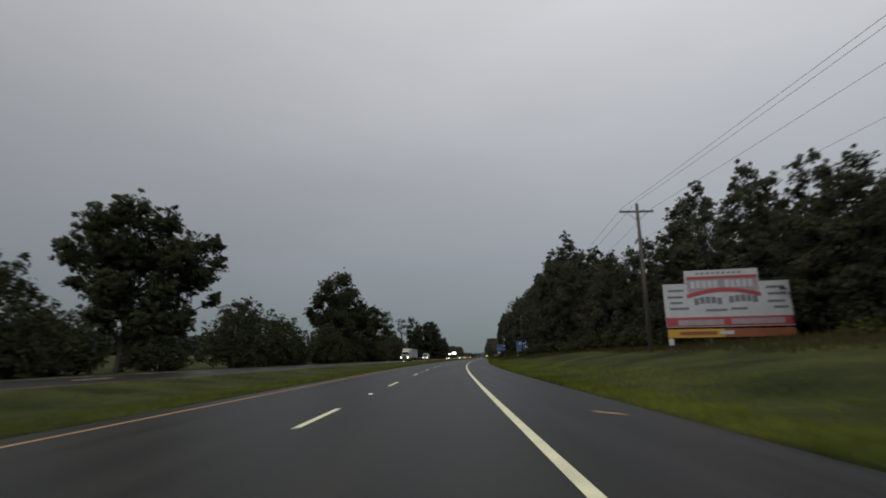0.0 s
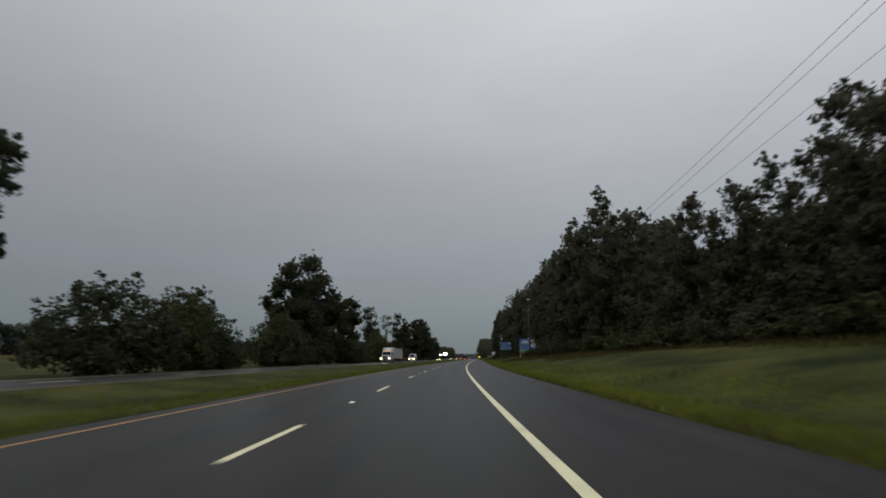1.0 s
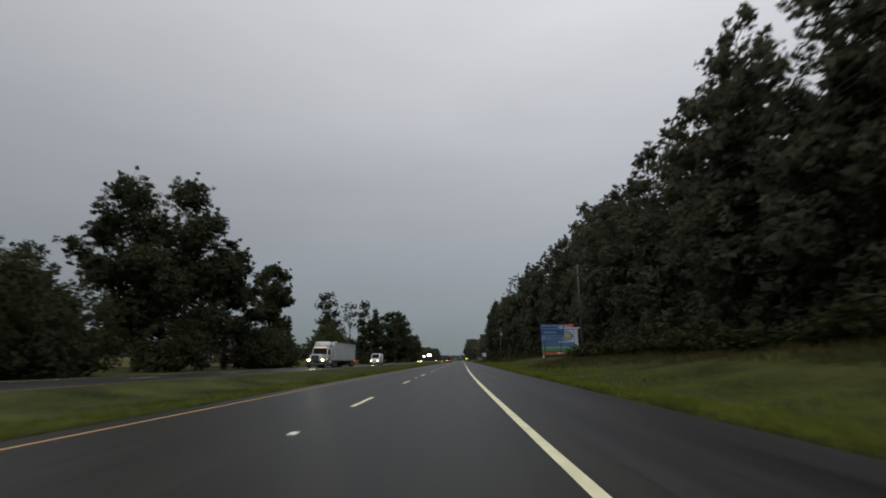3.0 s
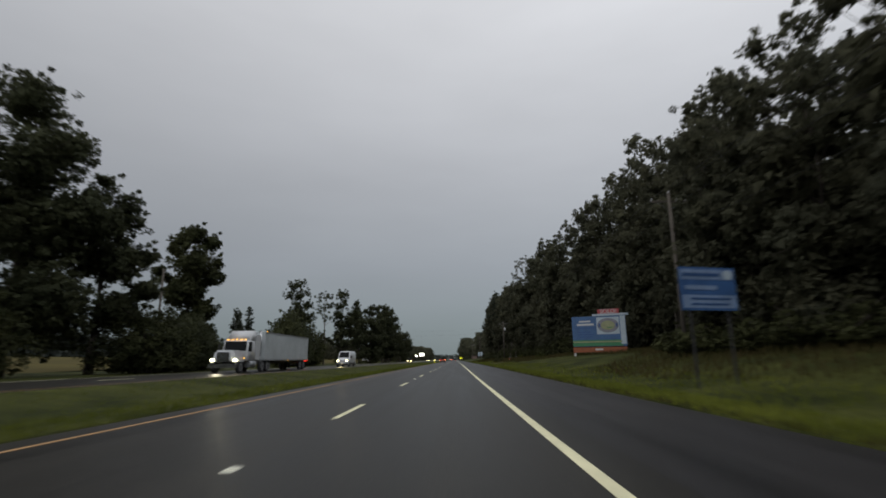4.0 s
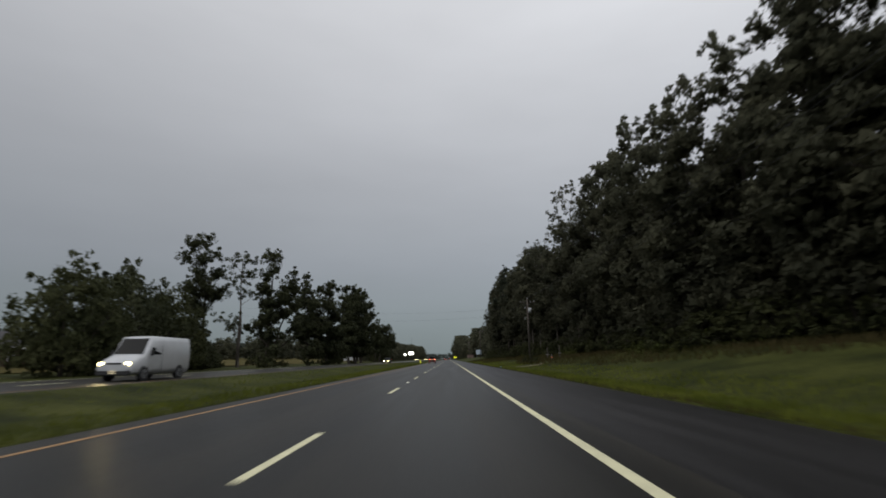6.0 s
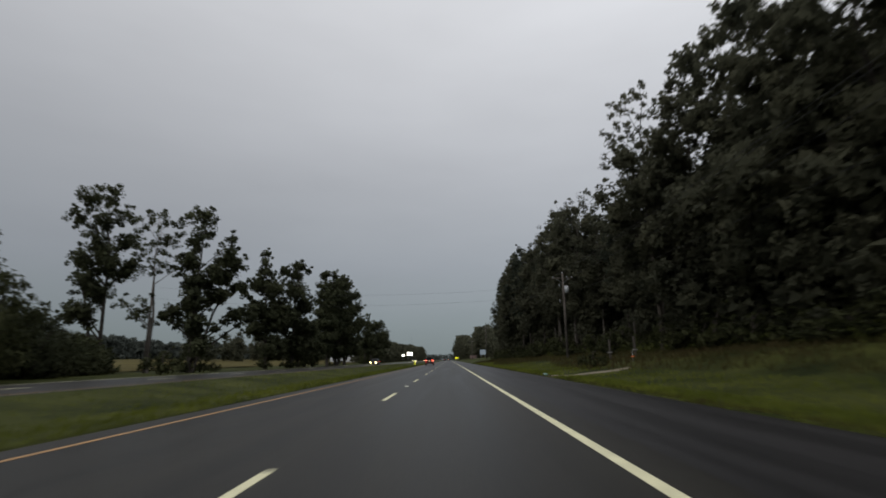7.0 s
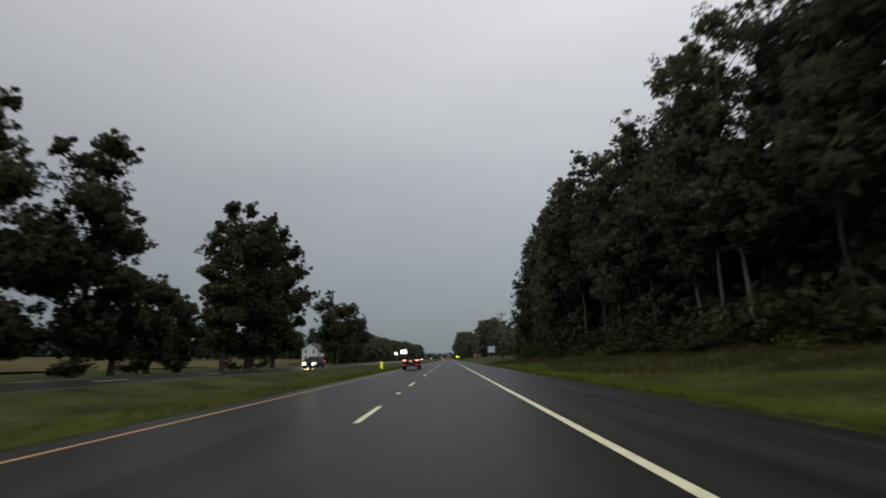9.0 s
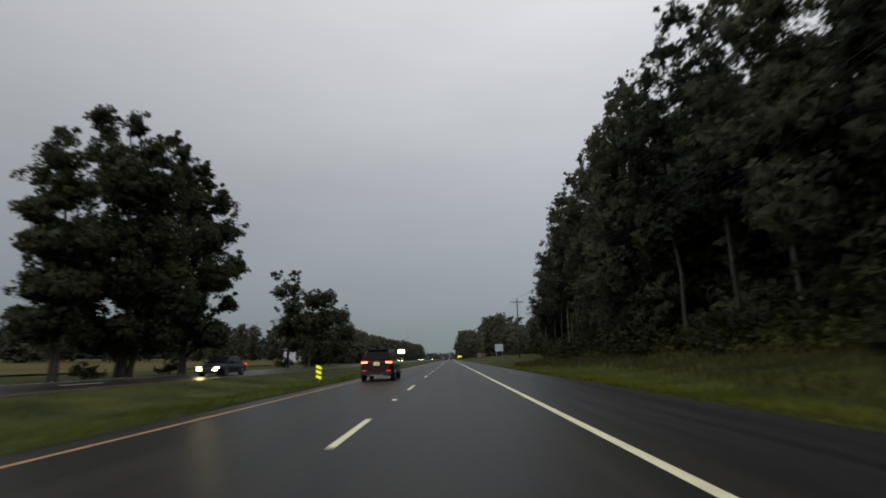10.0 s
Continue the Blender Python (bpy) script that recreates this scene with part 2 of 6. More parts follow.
def slab_mesh(name, w, l, h, mat, taper=0.85):
    bm = bmesh.new()
    lo = [bm.verts.new((x * w / 2, y * l / 2, 0)) for x, y in ((-1, -1), (1, -1), (1, 1), (-1, 1))]
    hi = [bm.verts.new((x * w / 2 * taper, y * (l / 2 - w * (1 - taper) / 2), h)) for x, y in ((-1, -1), (1, -1), (1, 1), (-1, 1))]
    bm.faces.new(hi)
    for i in range(4):
        bm.faces.new((lo[i], lo[(i + 1) % 4], hi[(i + 1) % 4], hi[i]))
    me = bpy.data.meshes.new(name)
    bm.to_mesh(me)
    bm.free()
    me.materials.append(mat)
    return me


dash_mesh = slab_mesh("lane_dash", 0.125, 3.1, 0.005, WHITE_LINE, 0.96)
for k in range(-4, 60):
    for d, z, par, ph in ((-3.65, float(road_z(-3.65)) + 0.001, road, 8.5), (-21.1, FAR_Z + 0.001, far_road, 2.0)):
        s = ph + 12.19 * k + 1.55
        dash = new("lane_dash", dash_mesh)
        dash.parent = par
        dash.matrix_world = pose(*at(s, d), z, 0, -math.degrees(math.atan(BANK)) if par is road else 0, turn_at(s))


# ---- trees ----
def tubes_mesh(name, runs, mat, sides=6):
    """Tapered round limbs: each run is a list of (point, radius)."""
    verts, faces = [], []
    for run in runs:
        base = len(verts)
        for i, (p, r) in enumerate(run):
            q = run[min(i + 1, len(run) - 1)][0] - run[max(i - 1, 0)][0]
            u = q.normalized().orthogonal().normalized() if abs(q.normalized().z) < 0.99 else Vector((1, 0, 0))
            v = q.normalized().cross(u)
            for k in range(sides):
                a = 2 * math.pi * k / sides
                verts.append(p + (u * math.cos(a) + v * math.sin(a)) * r)
        for i in range(len(run) - 1):
            for k in range(sides):
                a, b = base + i * sides + k, base + i * sides + (k + 1) % sides
                faces.append((a, b, b + sides, a + sides))
        faces.append(tuple(base + (len(run) - 1) * sides + k for k in range(sides)))
    me = bpy.data.meshes.new(name)
    me.from_pydata([tuple(v) for v in verts], [], faces)
    me.polygons.foreach_set("use_smooth", [True] * len(me.polygons))
    me.materials.append(mat)
    return me


def leaves_mesh(name, clumps, per, size, mat, rng, flat=0.75):
    """Small leaf sprays scattered in the clumps: x, y, z, radius, then the leaf's scale and the way out of the crown, where given.
    The sprays' shading normals turn out of the crown."""
    full = np.array([(*q, *(1.0, 0.0, 0.0, 0.0)[len(q) - 4:]) for q in clumps])
    c = np.repeat(full, per, axis=0)
    n = len(c)
    off = rng.normal(size=(n, 3))
    off *= (rng.random((n, 1)) ** 0.45) / np.linalg.norm(off, axis=1, keepdims=True)
    nrm = off * 0.5 + c[:, 5:8] * 0.9 + rng.normal(size=(n, 3)) * 0.28
    nrm[:, 2] += 0.3
    nrm /= np.linalg.norm(nrm, axis=1, keepdims=True)
    off[:, 2] *= flat
    p = c[:, :3] + off * c[:, 3:4]
    u = rng.normal(size=(n, 3))
    u[:, 2] = u[:, 2] * 0.6 - 0.25
    u /= np.linalg.norm(u, axis=1, keepdims=True)
    w = np.cross(u, rng.normal(size=(n, 3)))
    w /= np.linalg.norm(w, axis=1, keepdims=True)
    w *= np.where((np.cross(u, w) * nrm).sum(1, keepdims=True) < 0, -1.0, 1.0)
    fold = np.cross(u, w)
    L = size * rng.uniform(0.6, 1.35, (n, 1)) * c[:, 4:5]
    verts = np.stack([p - u * L * 0.5 - w * L * 0.2, p + u * L * 0.55 - w * L * 0.12, p + w * L * 0.42 + fold * L * 0.1], 1).reshape(-1, 3)
    me = bpy.data.meshes.new(name)
    me.vertices.add(3 * n)
    me.vertices.foreach_set("co", verts.ravel())
    me.loops.add(3 * n)
    me.loops.foreach_set("vertex_index", np.arange(3 * n))
    me.polygons.add(n)
    me.polygons.foreach_set("loop_start", np.arange(0, 3 * n, 3))
    me.update()
    me.validate()
    me.normals_split_custom_set_from_vertices(np.repeat(nrm, 3, axis=0).tolist())
    me.materials.append(mat)
    return me


def crown_masses(seed, height, spread, bare=0.2, count=16, shape="tall", big=1.9, small=1.0):
    """Leafy masses of a crown that starts at bare * height: x, y, z, radius."""
    r = random.Random(seed)
    out = []
    for k in range(count):
        g = (k + r.uniform(0.1, 0.9)) / count
        az = k * 2.39996 + r.uniform(-0.5, 0.5)
        wide = {"tall": 0.45 + 0.6 * math.sin(math.pi * (0.12 + 0.8 * g)), "round": math.sin(math.pi * (0.16 + 0.78 * g)) ** 0.6,
                "vase": 0.4 + 0.75 * math.sin(math.pi * (0.05 + 0.72 * g)), "cone": 1.05 - g}[shape]
        q = (big + (small - big) * g) * r.uniform(0.75, 1.2)
        reach = max(0.0, spread * wide * math.sqrt(r.uniform(0.1, 1.0)) - 0.55 * q)
        out.append((math.cos(az) * reach, math.sin(az) * reach, height * (bare + (1 - bare) * g) - 0.6 * q * g, q))
    return out


def deepen(masses, seed, depth=0.55):
    """Gives masses laid out by x, z and radius a place in depth, and the larger ones a neighbour behind."""
    r = random.Random(seed)
    half = depth * (max(m[0] for m in masses) - min(m[0] for m in masses)) / 2
    out = []
    for k, (x, z, q) in enumerate(masses):
        y = half * (-1) ** k * r.uniform(0.1, 0.9)
        out.append((x, y, z, q))
        if q > 1.25:
            out.append((x + r.uniform(-0.3, 0.3) * q, -y - 0.5 * q * (1 if y > 0 else -1), z + r.uniform(-0.35, 0.2) * q, q * 0.88))
    return out


def leafage(seed, masses, trunk_r, thick=1.0, core=0.8, clump=0.62, leaders=1, foot=-0.4):
    """Trunk and limb runs and the leaf clumps of a tree whose crown is made of leafy masses."""
    r = random.Random(seed)
    high = max(m[2] + 0.5 * m[3] for m in masses)
    tops = sorted(masses, key=lambda m: -m[2])[:max(2, len(masses) // 4)]
    tx, ty = (sum(m[i] for m in tops) / len(tops) for i in (0, 1))
    n = 8
    stem = []
    for i in range(n + 1):
        f = i / n
        w = 0.012 * high * min(1, 2 * f)
        stem.append((Vector((tx * f * f + r.uniform(-w, w), ty * f * f + r.uniform(-w, w), high * 0.93 * f)), max(0.03, trunk_r * (1 - 0.86 * f) * (1.45 if i == 0 else 1))))
    stem[0] = (Vector((0, 0, foot)), stem[0][1])
    runs, clumps = [stem], []

    def stem_at(z):
        g = min(max(z / (high * 0.93), 0), 0.999) * n
        i = int(g)
        return stem[i][0].lerp(stem[i + 1][0], g - i), stem[i][1] + (stem[i + 1][1] - stem[i][1]) * (g - i)

    for k in range(leaders - 1):
        m = masses[(k * 5 + seed) % len(masses)]
        az = k * 2.2 + seed
        at_foot = Vector((math.cos(az), math.sin(az), 0)) * trunk_r * 1.6
        end = Vector((m[0], m[1], max(m[2], high * 0.5)))
        runs.append([(at_foot + Vector((0, 0, foot)), trunk_r * 0.75), (at_foot.lerp(end, 0.4) + Vector((0, 0, high * 0.08)), trunk_r * 0.5), (end, 0.04)])
    for x, y, z, q in masses:
        c = Vector((x, y, z))
        away = math.hypot(x, y)
        p0, r0 = stem_at(max(high * 0.07, z - 0.75 * away - 0.4 * q))
        mid = p0.lerp(c, 0.55) + Vector((r.uniform(-0.25, 0.25), r.uniform(-0.25, 0.25), 0.06 * away))
        runs.append([(p0, max(0.035, r0 * 0.5)), (mid, max(0.03, r0 * 0.34)), (c, 0.03)])
        ph = [r.uniform(0, 6.283) for _ in range(3)]
        count = max(5, int(4.4 * thick * q * q * (0.62 / clump) ** 2))
        for i in range(count):
            cz = 1 - 2 * (i + r.random()) / count
            az = i * 2.39996 + r.uniform(-0.4, 0.4)
            sz = math.sqrt(max(0.0, 1 - cz * cz))
            way = Vector((math.cos(az) * sz, math.sin(az) * sz, cz))
            bump = 1 + 0.16 * math.sin(3 * az + ph[0] + 2 * cz) + 0.13 * math.sin(5 * cz + 2 * az + ph[1])
            s = q * bump * r.uniform(0.62, 1.02)
            tip = i % 9 == 0
            if tip:
                s = q * bump * r.uniform(1.0, 1.10 + 0.15 * max(0.0, cz))
            cr = clump * r.uniform(0.6, 1.2) * min(1.0, 0.45 + 0.4 * q) * (0.6 if tip else 1.0)
            clumps.append((x + way.x * s, y + way.y * s, z + way.z * s * 0.92, cr, 1.0, way.x, way.y, way.z))
            if tip:
                runs.append([(c, 0.025), (c + Vector((way.x, way.y, way.z * 0.92)) * s, 0.01)])
        if core and z < 0.75 * high:
            for f in (0.45, 0.7, 0.88):
                b = mid.lerp(c, 2 * f - 1) if f > 0.5 else p0.lerp(mid, 2 * f)
                clumps.append((b.x, b.y, b.z, 0.36 * q + 0.25, 1.7, 0.0, 0.0, 0.2))
        inner = core * (1.25 if z < 0.6 * high else 0.55)
        for _ in range(int(inner * 1.5 * q * q + inner)):
            v = Vector((r.gauss(0, 1), r.gauss(0, 1), r.gauss(0, 1))).normalized() * q * 0.62 * r.random() ** 0.5
            clumps.append((x + v.x, y + v.y, z + v.z, 0.34 * q + 0.2, 1.9, v.x / q, v.y / q, v.z / q))
    return runs, clumps


def mound(seed, height, spread, shell=250, inner=46):
    """Stems and leaf clumps of a rounded, closed bush."""
    r = random.Random(seed)
    runs, clumps = [], []
    ph = [r.uniform(0, 6.283) for _ in range(5)]

    def skin(az, el):
        f = 1 + 0.11 * math.sin(2 * az + ph[0]) + 0.09 * math.sin(3 * az + 3 * el + ph[1]) + 0.08 * math.sin(5 * az - 4 * el + ph[2]) + 0.05 * math.sin(9 * az + 7 * el + ph[3])
        wide = spread * (0.80 + 0.20 * math.cos(3.0 * (el - 0.5)))
        return Vector((math.cos(az) * math.cos(el) * wide * f, math.sin(az) * math.cos(el) * wide * f, 0.25 + height * (0.10 + 0.86 * math.sin(el)) * (0.55 + 0.45 * f)))
    for k in range(shell):
        az, el = k * 2.39996 + r.uniform(-0.3, 0.3), math.asin(min(1.0, (k + r.random()) / shell))
        p = skin(az, el) * r.uniform(0.84, 1.0)
        q = spread * r.uniform(0.10, 0.17)
        clumps.append((p.x, p.y, max(0.3, p.z - q * 0.6), q, 1.0, math.cos(az) * math.cos(el), math.sin(az) * math.cos(el), math.sin(el)))
        if k % 12 == 0:
            p = skin(az, el) * 1.05
            clumps.append((p.x, p.y, p.z, spread * 0.07))
    for _ in range(inner):
        p = skin(r.uniform(0, 6.283), math.asin(r.random() ** 1.3)) * r.uniform(0.35, 0.8)
        clumps.append((p.x, p.y, max(0.4, p.z), spread * 0.2, 1.9))
    for k in range(7):
        az = k * 0.9 + seed
        p = skin(az, 0.5 + 0.15 * (k % 5)) * 0.86
        foot = Vector((math.cos(az), math.sin(az), 0)) * spread * 0.1
        runs.append([(foot - Vector((0, 0, 0.3)), 0.11), (foot.lerp(p, 0.45) + Vector((0, 0, 0.1 * height)), 0.07), (p, 0.02)])
    return runs, clumps


def bush(label, seed, height, spread, leaf, per=21, size=0.37, shell=250):
    """A rounded bush at the origin: stems and a leafy crown."""
    runs, clumps = mound(seed, height, spread, shell)
    ob = tagged(new("shrub"), label, "shrub")
    for o in (new("trunk", tubes_mesh("trunk", runs, BARK, 4)), new("crown", leaves_mesh("crown", clumps, per, size, leaf, np.random.default_rng(seed), 0.9))):
        o.parent = ob
    return ob


def tree(label, seed, masses, trunk_r, leaf=LEAF, bark=BARK, per=34, size=0.35, name="tree", flat=0.8, **kw):
    """A tree at the origin: trunk with limbs, and a crown of leaves."""
    runs, clumps = leafage(seed, masses, trunk_r, **kw)
    ob = tagged(new(name), label, name)
    t = new("trunk", tubes_mesh("trunk", runs, bark, 5 if trunk_r > 0.15 else 4))
    c = new("crown", leaves_mesh("crown", clumps, per, size, leaf, np.random.default_rng(seed), flat))
    for o in (t, c):
        o.parent = ob
    return ob


def stand(ob, s, d, rz=0.0, k=1.0, kz=None):
    x, y = at(s, d)
    ob.matrix_world = pose(x, y, float(ground_z(s, d)), 0, 0, rz) @ Matrix.Diagonal((k, k, kz or k, 1))
    return ob


def again(ob, s, d, rz, k, kz=None):
    x, y = at(s, d)
    o = copy_thing(ob, Matrix.Identity(4))
    o.matrix_basis = pose(x, y, float(ground_z(s, d)), 0, 0, rz) @ Matrix.Diagonal((k, k, kz or k, 1))
    return o


# single trees beyond the far carriageway: label, seed, trunk, station, offset, turn, build, and the masses of the crown across the line of sight
SOLO = (
    ("broad dark leafy tree with spreading uneven limbs beyond the far carriageway", 11, 0.42, 51, -36, 33, dict(leaders=2, core=1.5, thick=1.25),
     ((-0.8, 16.2, 2.4), (-3.3, 15.5, 2.1), (2.7, 16.1, 2.0), (-5.3, 12.3, 1.5), (-2.8, 12.3, 2.9), (0.5, 12.3, 3.3), (4.1, 13.0, 2.6), (6.2, 13.9, 1.5), (8.0, 14.5, 1.3), (8.4, 11.9, 1.1), (6.3, 10.4, 2.0), (3.4, 8.4, 2.4), (-1.3, 8.1, 2.8), (1.9, 5.1, 3.2), (-4.6, 9.3, 1.1), (8.4, 7.9, 0.8), (-2.1, 5.5, 1.6), (4.8, 5.2, 1.9))),
    ("tall leafy tree with a lobed rounded crown", 22, 0.42, 140, -39.5, 24, dict(core=1.6, thick=1.1),
     ((-2.2, 22.6, 2.8), (-3.8, 19.1, 2.5), (-5.1, 16.6, 1.6), (-0.2, 18.1, 3.2), (-0.9, 12.8, 3.9), (-7.1, 14.5, 1.6), (-4.6, 12.2, 2.6), (-1.1, 6.9, 4.4), (2.1, 9.6, 3.3))),
    ("taller leafy tree crowded against its neighbour", 21, 0.45, 150, -40, 21, dict(core=1.6, thick=1.1),
     ((-0.9, 25.6, 3.1), (2.5, 21.7, 2.6), (0.3, 19.5, 3.9), (1.7, 13.6, 4.5), (5.3, 14.3, 2.8), (-1.7, 16.4, 2.6), (2.3, 5.9, 4.6))),
    ("shorter leafy tree at the end of a tall clump", 23, 0.32, 156, -36.5, 35, dict(core=1.7, leaders=2, thick=1.15),
     ((-1.1, 18.3, 1.4), (1.4, 17.2, 1.6), (0.4, 15.0, 2.0), (2.5, 15.2, 1.2), (1.3, 11.4, 2.6), (3.6, 12.2, 1.3), (3.8, 8.5, 1.5), (1.5, 6.2, 2.5), (-1.7, 15.7, 2.0), (-1.6, 11.5, 2.5))),
    ("tree choked with climbing vines into a dark column", 31, 0.3, 171.5, -36, 26, dict(core=2.2, thick=1.35, leaf=LEAF_SHRUB),
     ((0.1, 17.8, 1.7), (-1.6, 16.3, 1.5), (2.0, 17.0, 1.3), (0.2, 14.1, 2.8), (3.2, 14.6, 1.0), (2.8, 12.2, 1.5), (-0.3, 9.9, 2.7), (-3.4, 12.2, 1.1), (2.0, 8.0, 1.6), (1.7, 4.6, 2.0), (0.2, 5.4, 2.2))),
    ("tall airy tree with thin foliage over a thicket", 41, 0.3, 252, -46, 34, dict(core=0.5, thick=1.0, leaders=2),
     ((-2.6, 22.7, 1.5), (-0.8, 22.9, 1.4), (-3.5, 19.6, 1.3), (-1.4, 19.7, 1.9), (0.8, 20.6, 1.3), (-1.3, 16.3, 1.9), (1.5, 17.4, 1.3), (-2.7, 14.1, 1.3), (-0.2, 13.8, 1.9), (2.0, 13.4, 1.4), (-2.4, 11.6, 1.4), (-0.8, 10.4, 1.7), (-2.4, 7.8, 1.9))),
    ("sparse tree with a bare pale trunk and thin foliage", 42, 0.22, 250, -38.5, 30, dict(core=0.0, thick=0.7, bark=BARK_PALE),
     ((-0.2, 19.4, 1.3), (-2.0, 18.5, 1.1), (1.4, 19.3, 0.9), (-0.5, 16.4, 1.5), (1.1, 16.7, 1.2), (-1.9, 14.9, 1.0), (0.2, 13.2, 1.4), (1.8, 12.8, 0.8), (-3.1, 8.6, 1.1), (-1.1, 8.1, 1.4), (0.1, 6.3, 1.0), (-1.7, 6.9, 0.8))),
    ("ragged two-topped dark tree with low spreading limbs", 43, 0.3, 251.3, -34, 25, dict(core=1.1, leaders=2),
     ((0.1, 20.2, 1.4), (-1.2, 19.1, 1.0), (0.9, 18.7, 1.1), (-0.4, 16.8, 1.4), (-1.0, 14.1, 1.6), (2.9, 16.5, 1.1), (2.7, 14.8, 1.3), (4.0, 13.9, 1.2), (2.3, 12.4, 1.6), (-0.2, 11.5, 1.7), (4.5, 11.2, 1.1), (-0.2, 9.0, 1.6), (2.0, 9.7, 1.4), (4.2, 7.5, 1.2), (6.1, 7.3, 0.7), (-1.9, 7.3, 1.1), (-2.9, 7.1, 0.6), (0.1, 5.8, 1.5), (0.4, 3.0, 1.5))),
    ("narrow dark tree with a pointed broken top", 45, 0.3, 276, -33.5, 16, dict(core=1.6, thick=1.1),
     ((-1.1, 20.5, 1.1), (-1.0, 18.6, 1.1), (-0.9, 17.0, 1.5), (-2.1, 15.0, 1.6), (0.2, 14.3, 2.3), (-4.3, 13.0, 0.9), (-2.2, 10.0, 2.2), (1.0, 8.7, 3.1), (-2.0, 6.8, 2.0), (1.2, 3.7, 2.6))),
    ("dark double-topped tree beside the far carriageway", 46, 0.3, 281.5, -30.7, 14, dict(core=1.6, leaders=2, thick=1.1),
     ((-3.0, 8.0, 2.4), (-3.0, 12.0, 1.7), (0.4, 19.2, 1.3), (0.2, 17.2, 1.5), (-1.8, 17.3, 1.3), (2.1, 18.0, 0.9), (-0.2, 14.5, 2.4), (1.9, 12.0, 2.1), (-0.3, 9.0, 3.0), (0.4, 4.1, 2.7), (2.6, 7.6, 1.6))),
    ("small rounded tree in a roadside row", 47, 0.2, 286.5, -31, 29, dict(core=1.7, leaders=2, thick=1.15), ((0.0, 7.3, 1.7), (0.9, 4.7, 1.9), (-1.1, 5.1, 1.4), (0.2, 2.6, 1.6))),
    ("small rounded tree in a roadside row", 53, 0.2, 291.5, -31, 26, dict(core=1.7, leaders=2, thick=1.15), ((-0.5, 8.0, 1.8), (1.1, 6.7, 1.6), (0.1, 4.4, 2.0), (-1.4, 5.6, 1.4), (0.4, 2.4, 1.7))),
    ("low rounded tree in a roadside row", 54, 0.18, 297, -31, 23, dict(core=1.7, leaders=2, thick=1.15), ((-0.2, 6.4, 1.9), (1.0, 4.8, 1.4), (-0.5, 3.6, 1.7), (0.7, 2.2, 1.5))),
    ("upright pointed tree merged with a fuller neighbour", 49, 0.28, 305.3, -30, 31, dict(core=1.9, leaders=2, thick=1.35, per=44, size=0.31),
     ((-1.3, 18.4, 0.8), (-1.2, 16.6, 1.3), (-2.4, 15.1, 1.0), (-0.5, 14.0, 1.9), (-2.1, 12.2, 1.2), (-1.4, 9.7, 1.7), (0.3, 10.2, 1.9), (-1.1, 7.0, 1.5), (0.5, 6.9, 1.7), (0.1, 4.5, 1.3), (-1.6, 4.2, 1.4))),
    ("full rounded leafy tree with several stems", 48, 0.36, 312, -29.6, 27, dict(core=1.9, leaders=3, thick=1.35, per=44, size=0.31),
     ((-2.8, 22.0, 1.2), (-0.8, 22.2, 1.1), (-3.5, 19.8, 1.0), (-2.0, 19.0, 2.0), (0.4, 20.0, 1.5), (1.6, 21.1, 0.9), (-0.7, 16.0, 2.8), (1.6, 16.7, 1.9), (-1.7, 12.0, 2.4), (1.0, 11.8, 2.7), (-0.6, 7.9, 2.5), (2.0, 8.1, 2.1), (0.3, 4.3, 1.9), (-3.2, 6.4, 1.9), (-3.4, 9.8, 1.9), (3.4, 6.2, 1.8), (-2.0, 3.6, 1.7), (2.2, 3.4, 1.6))),
    ("leafy tree merged with a fuller neighbour", 52, 0.32, 320.8, -29.2, 22, dict(core=1.9, leaders=2, thick=1.35, per=44, size=0.31),
     ((-1.3, 22.4, 1.2), (-1.8, 20.4, 1.8), (0.5, 20.8, 1.2), (-0.1, 17.5, 2.3), (2.2, 18.3, 1.4), (3.0, 15.3, 1.5), (0.8, 13.7, 2.5), (3.6, 11.3, 1.3), (1.6, 9.9, 2.1), (0.1, 7.3, 1.8), (3.5, 7.2, 1.0), (0.6, 5.0, 1.5), (-1.4, 11.0, 2.1), (-2.6, 6.6, 1.7), (-3.0, 15.0, 1.8), (-1.2, 3.8, 1.6), (2.6, 4.2, 1.6))),
    ("thin upright two-topped tree in front of a fuller one", 51, 0.22, 355, -29.5, 13, dict(core=1.1, leaders=2), ((-2.5, 15.6, 1.0), (0.5, 15.6, 1.0), (-1.9, 12.8, 1.5), (-0.1, 13.4, 1.8), (0.3, 9.9, 2.2), (-0.8, 6.9, 2.0), (1.8, 7.0, 2.1), (1.2, 4.4, 1.9))),
    ("middle-sized leafy tree beside the far carriageway", 50, 0.32, 370, -30, 10, dict(core=1.6, thick=1.1), ((0.3, 13.1, 2.4), (3.1, 13.5, 2.2), (0.4, 8.4, 3.2), (3.8, 9.6, 3.0), (2.3, 4.4, 2.8))),
    ("lower leafy tree past a middle-sized one", 55, 0.28, 388, -30.5, 8, dict(core=1.6, thick=1.1), ((2.6, 11.5, 2.1), (3.4, 7.6, 2.5), (1.4, 4.2, 2.7))),
)
for label, seed, trunk_r, s, d, rz, build, masses in SOLO:
    wide = 1.12 if 300 < s < 330 else 1.18 if 245 < s < 255 else 1.0
    stand(tree(label, seed, deepen([(x * wide, z, q * wide ** 0.5) for x, z, q in masses], seed), trunk_r, **build), s, d, rz, 1.0, 0.975 if 135 < s < 152 else 1.0)
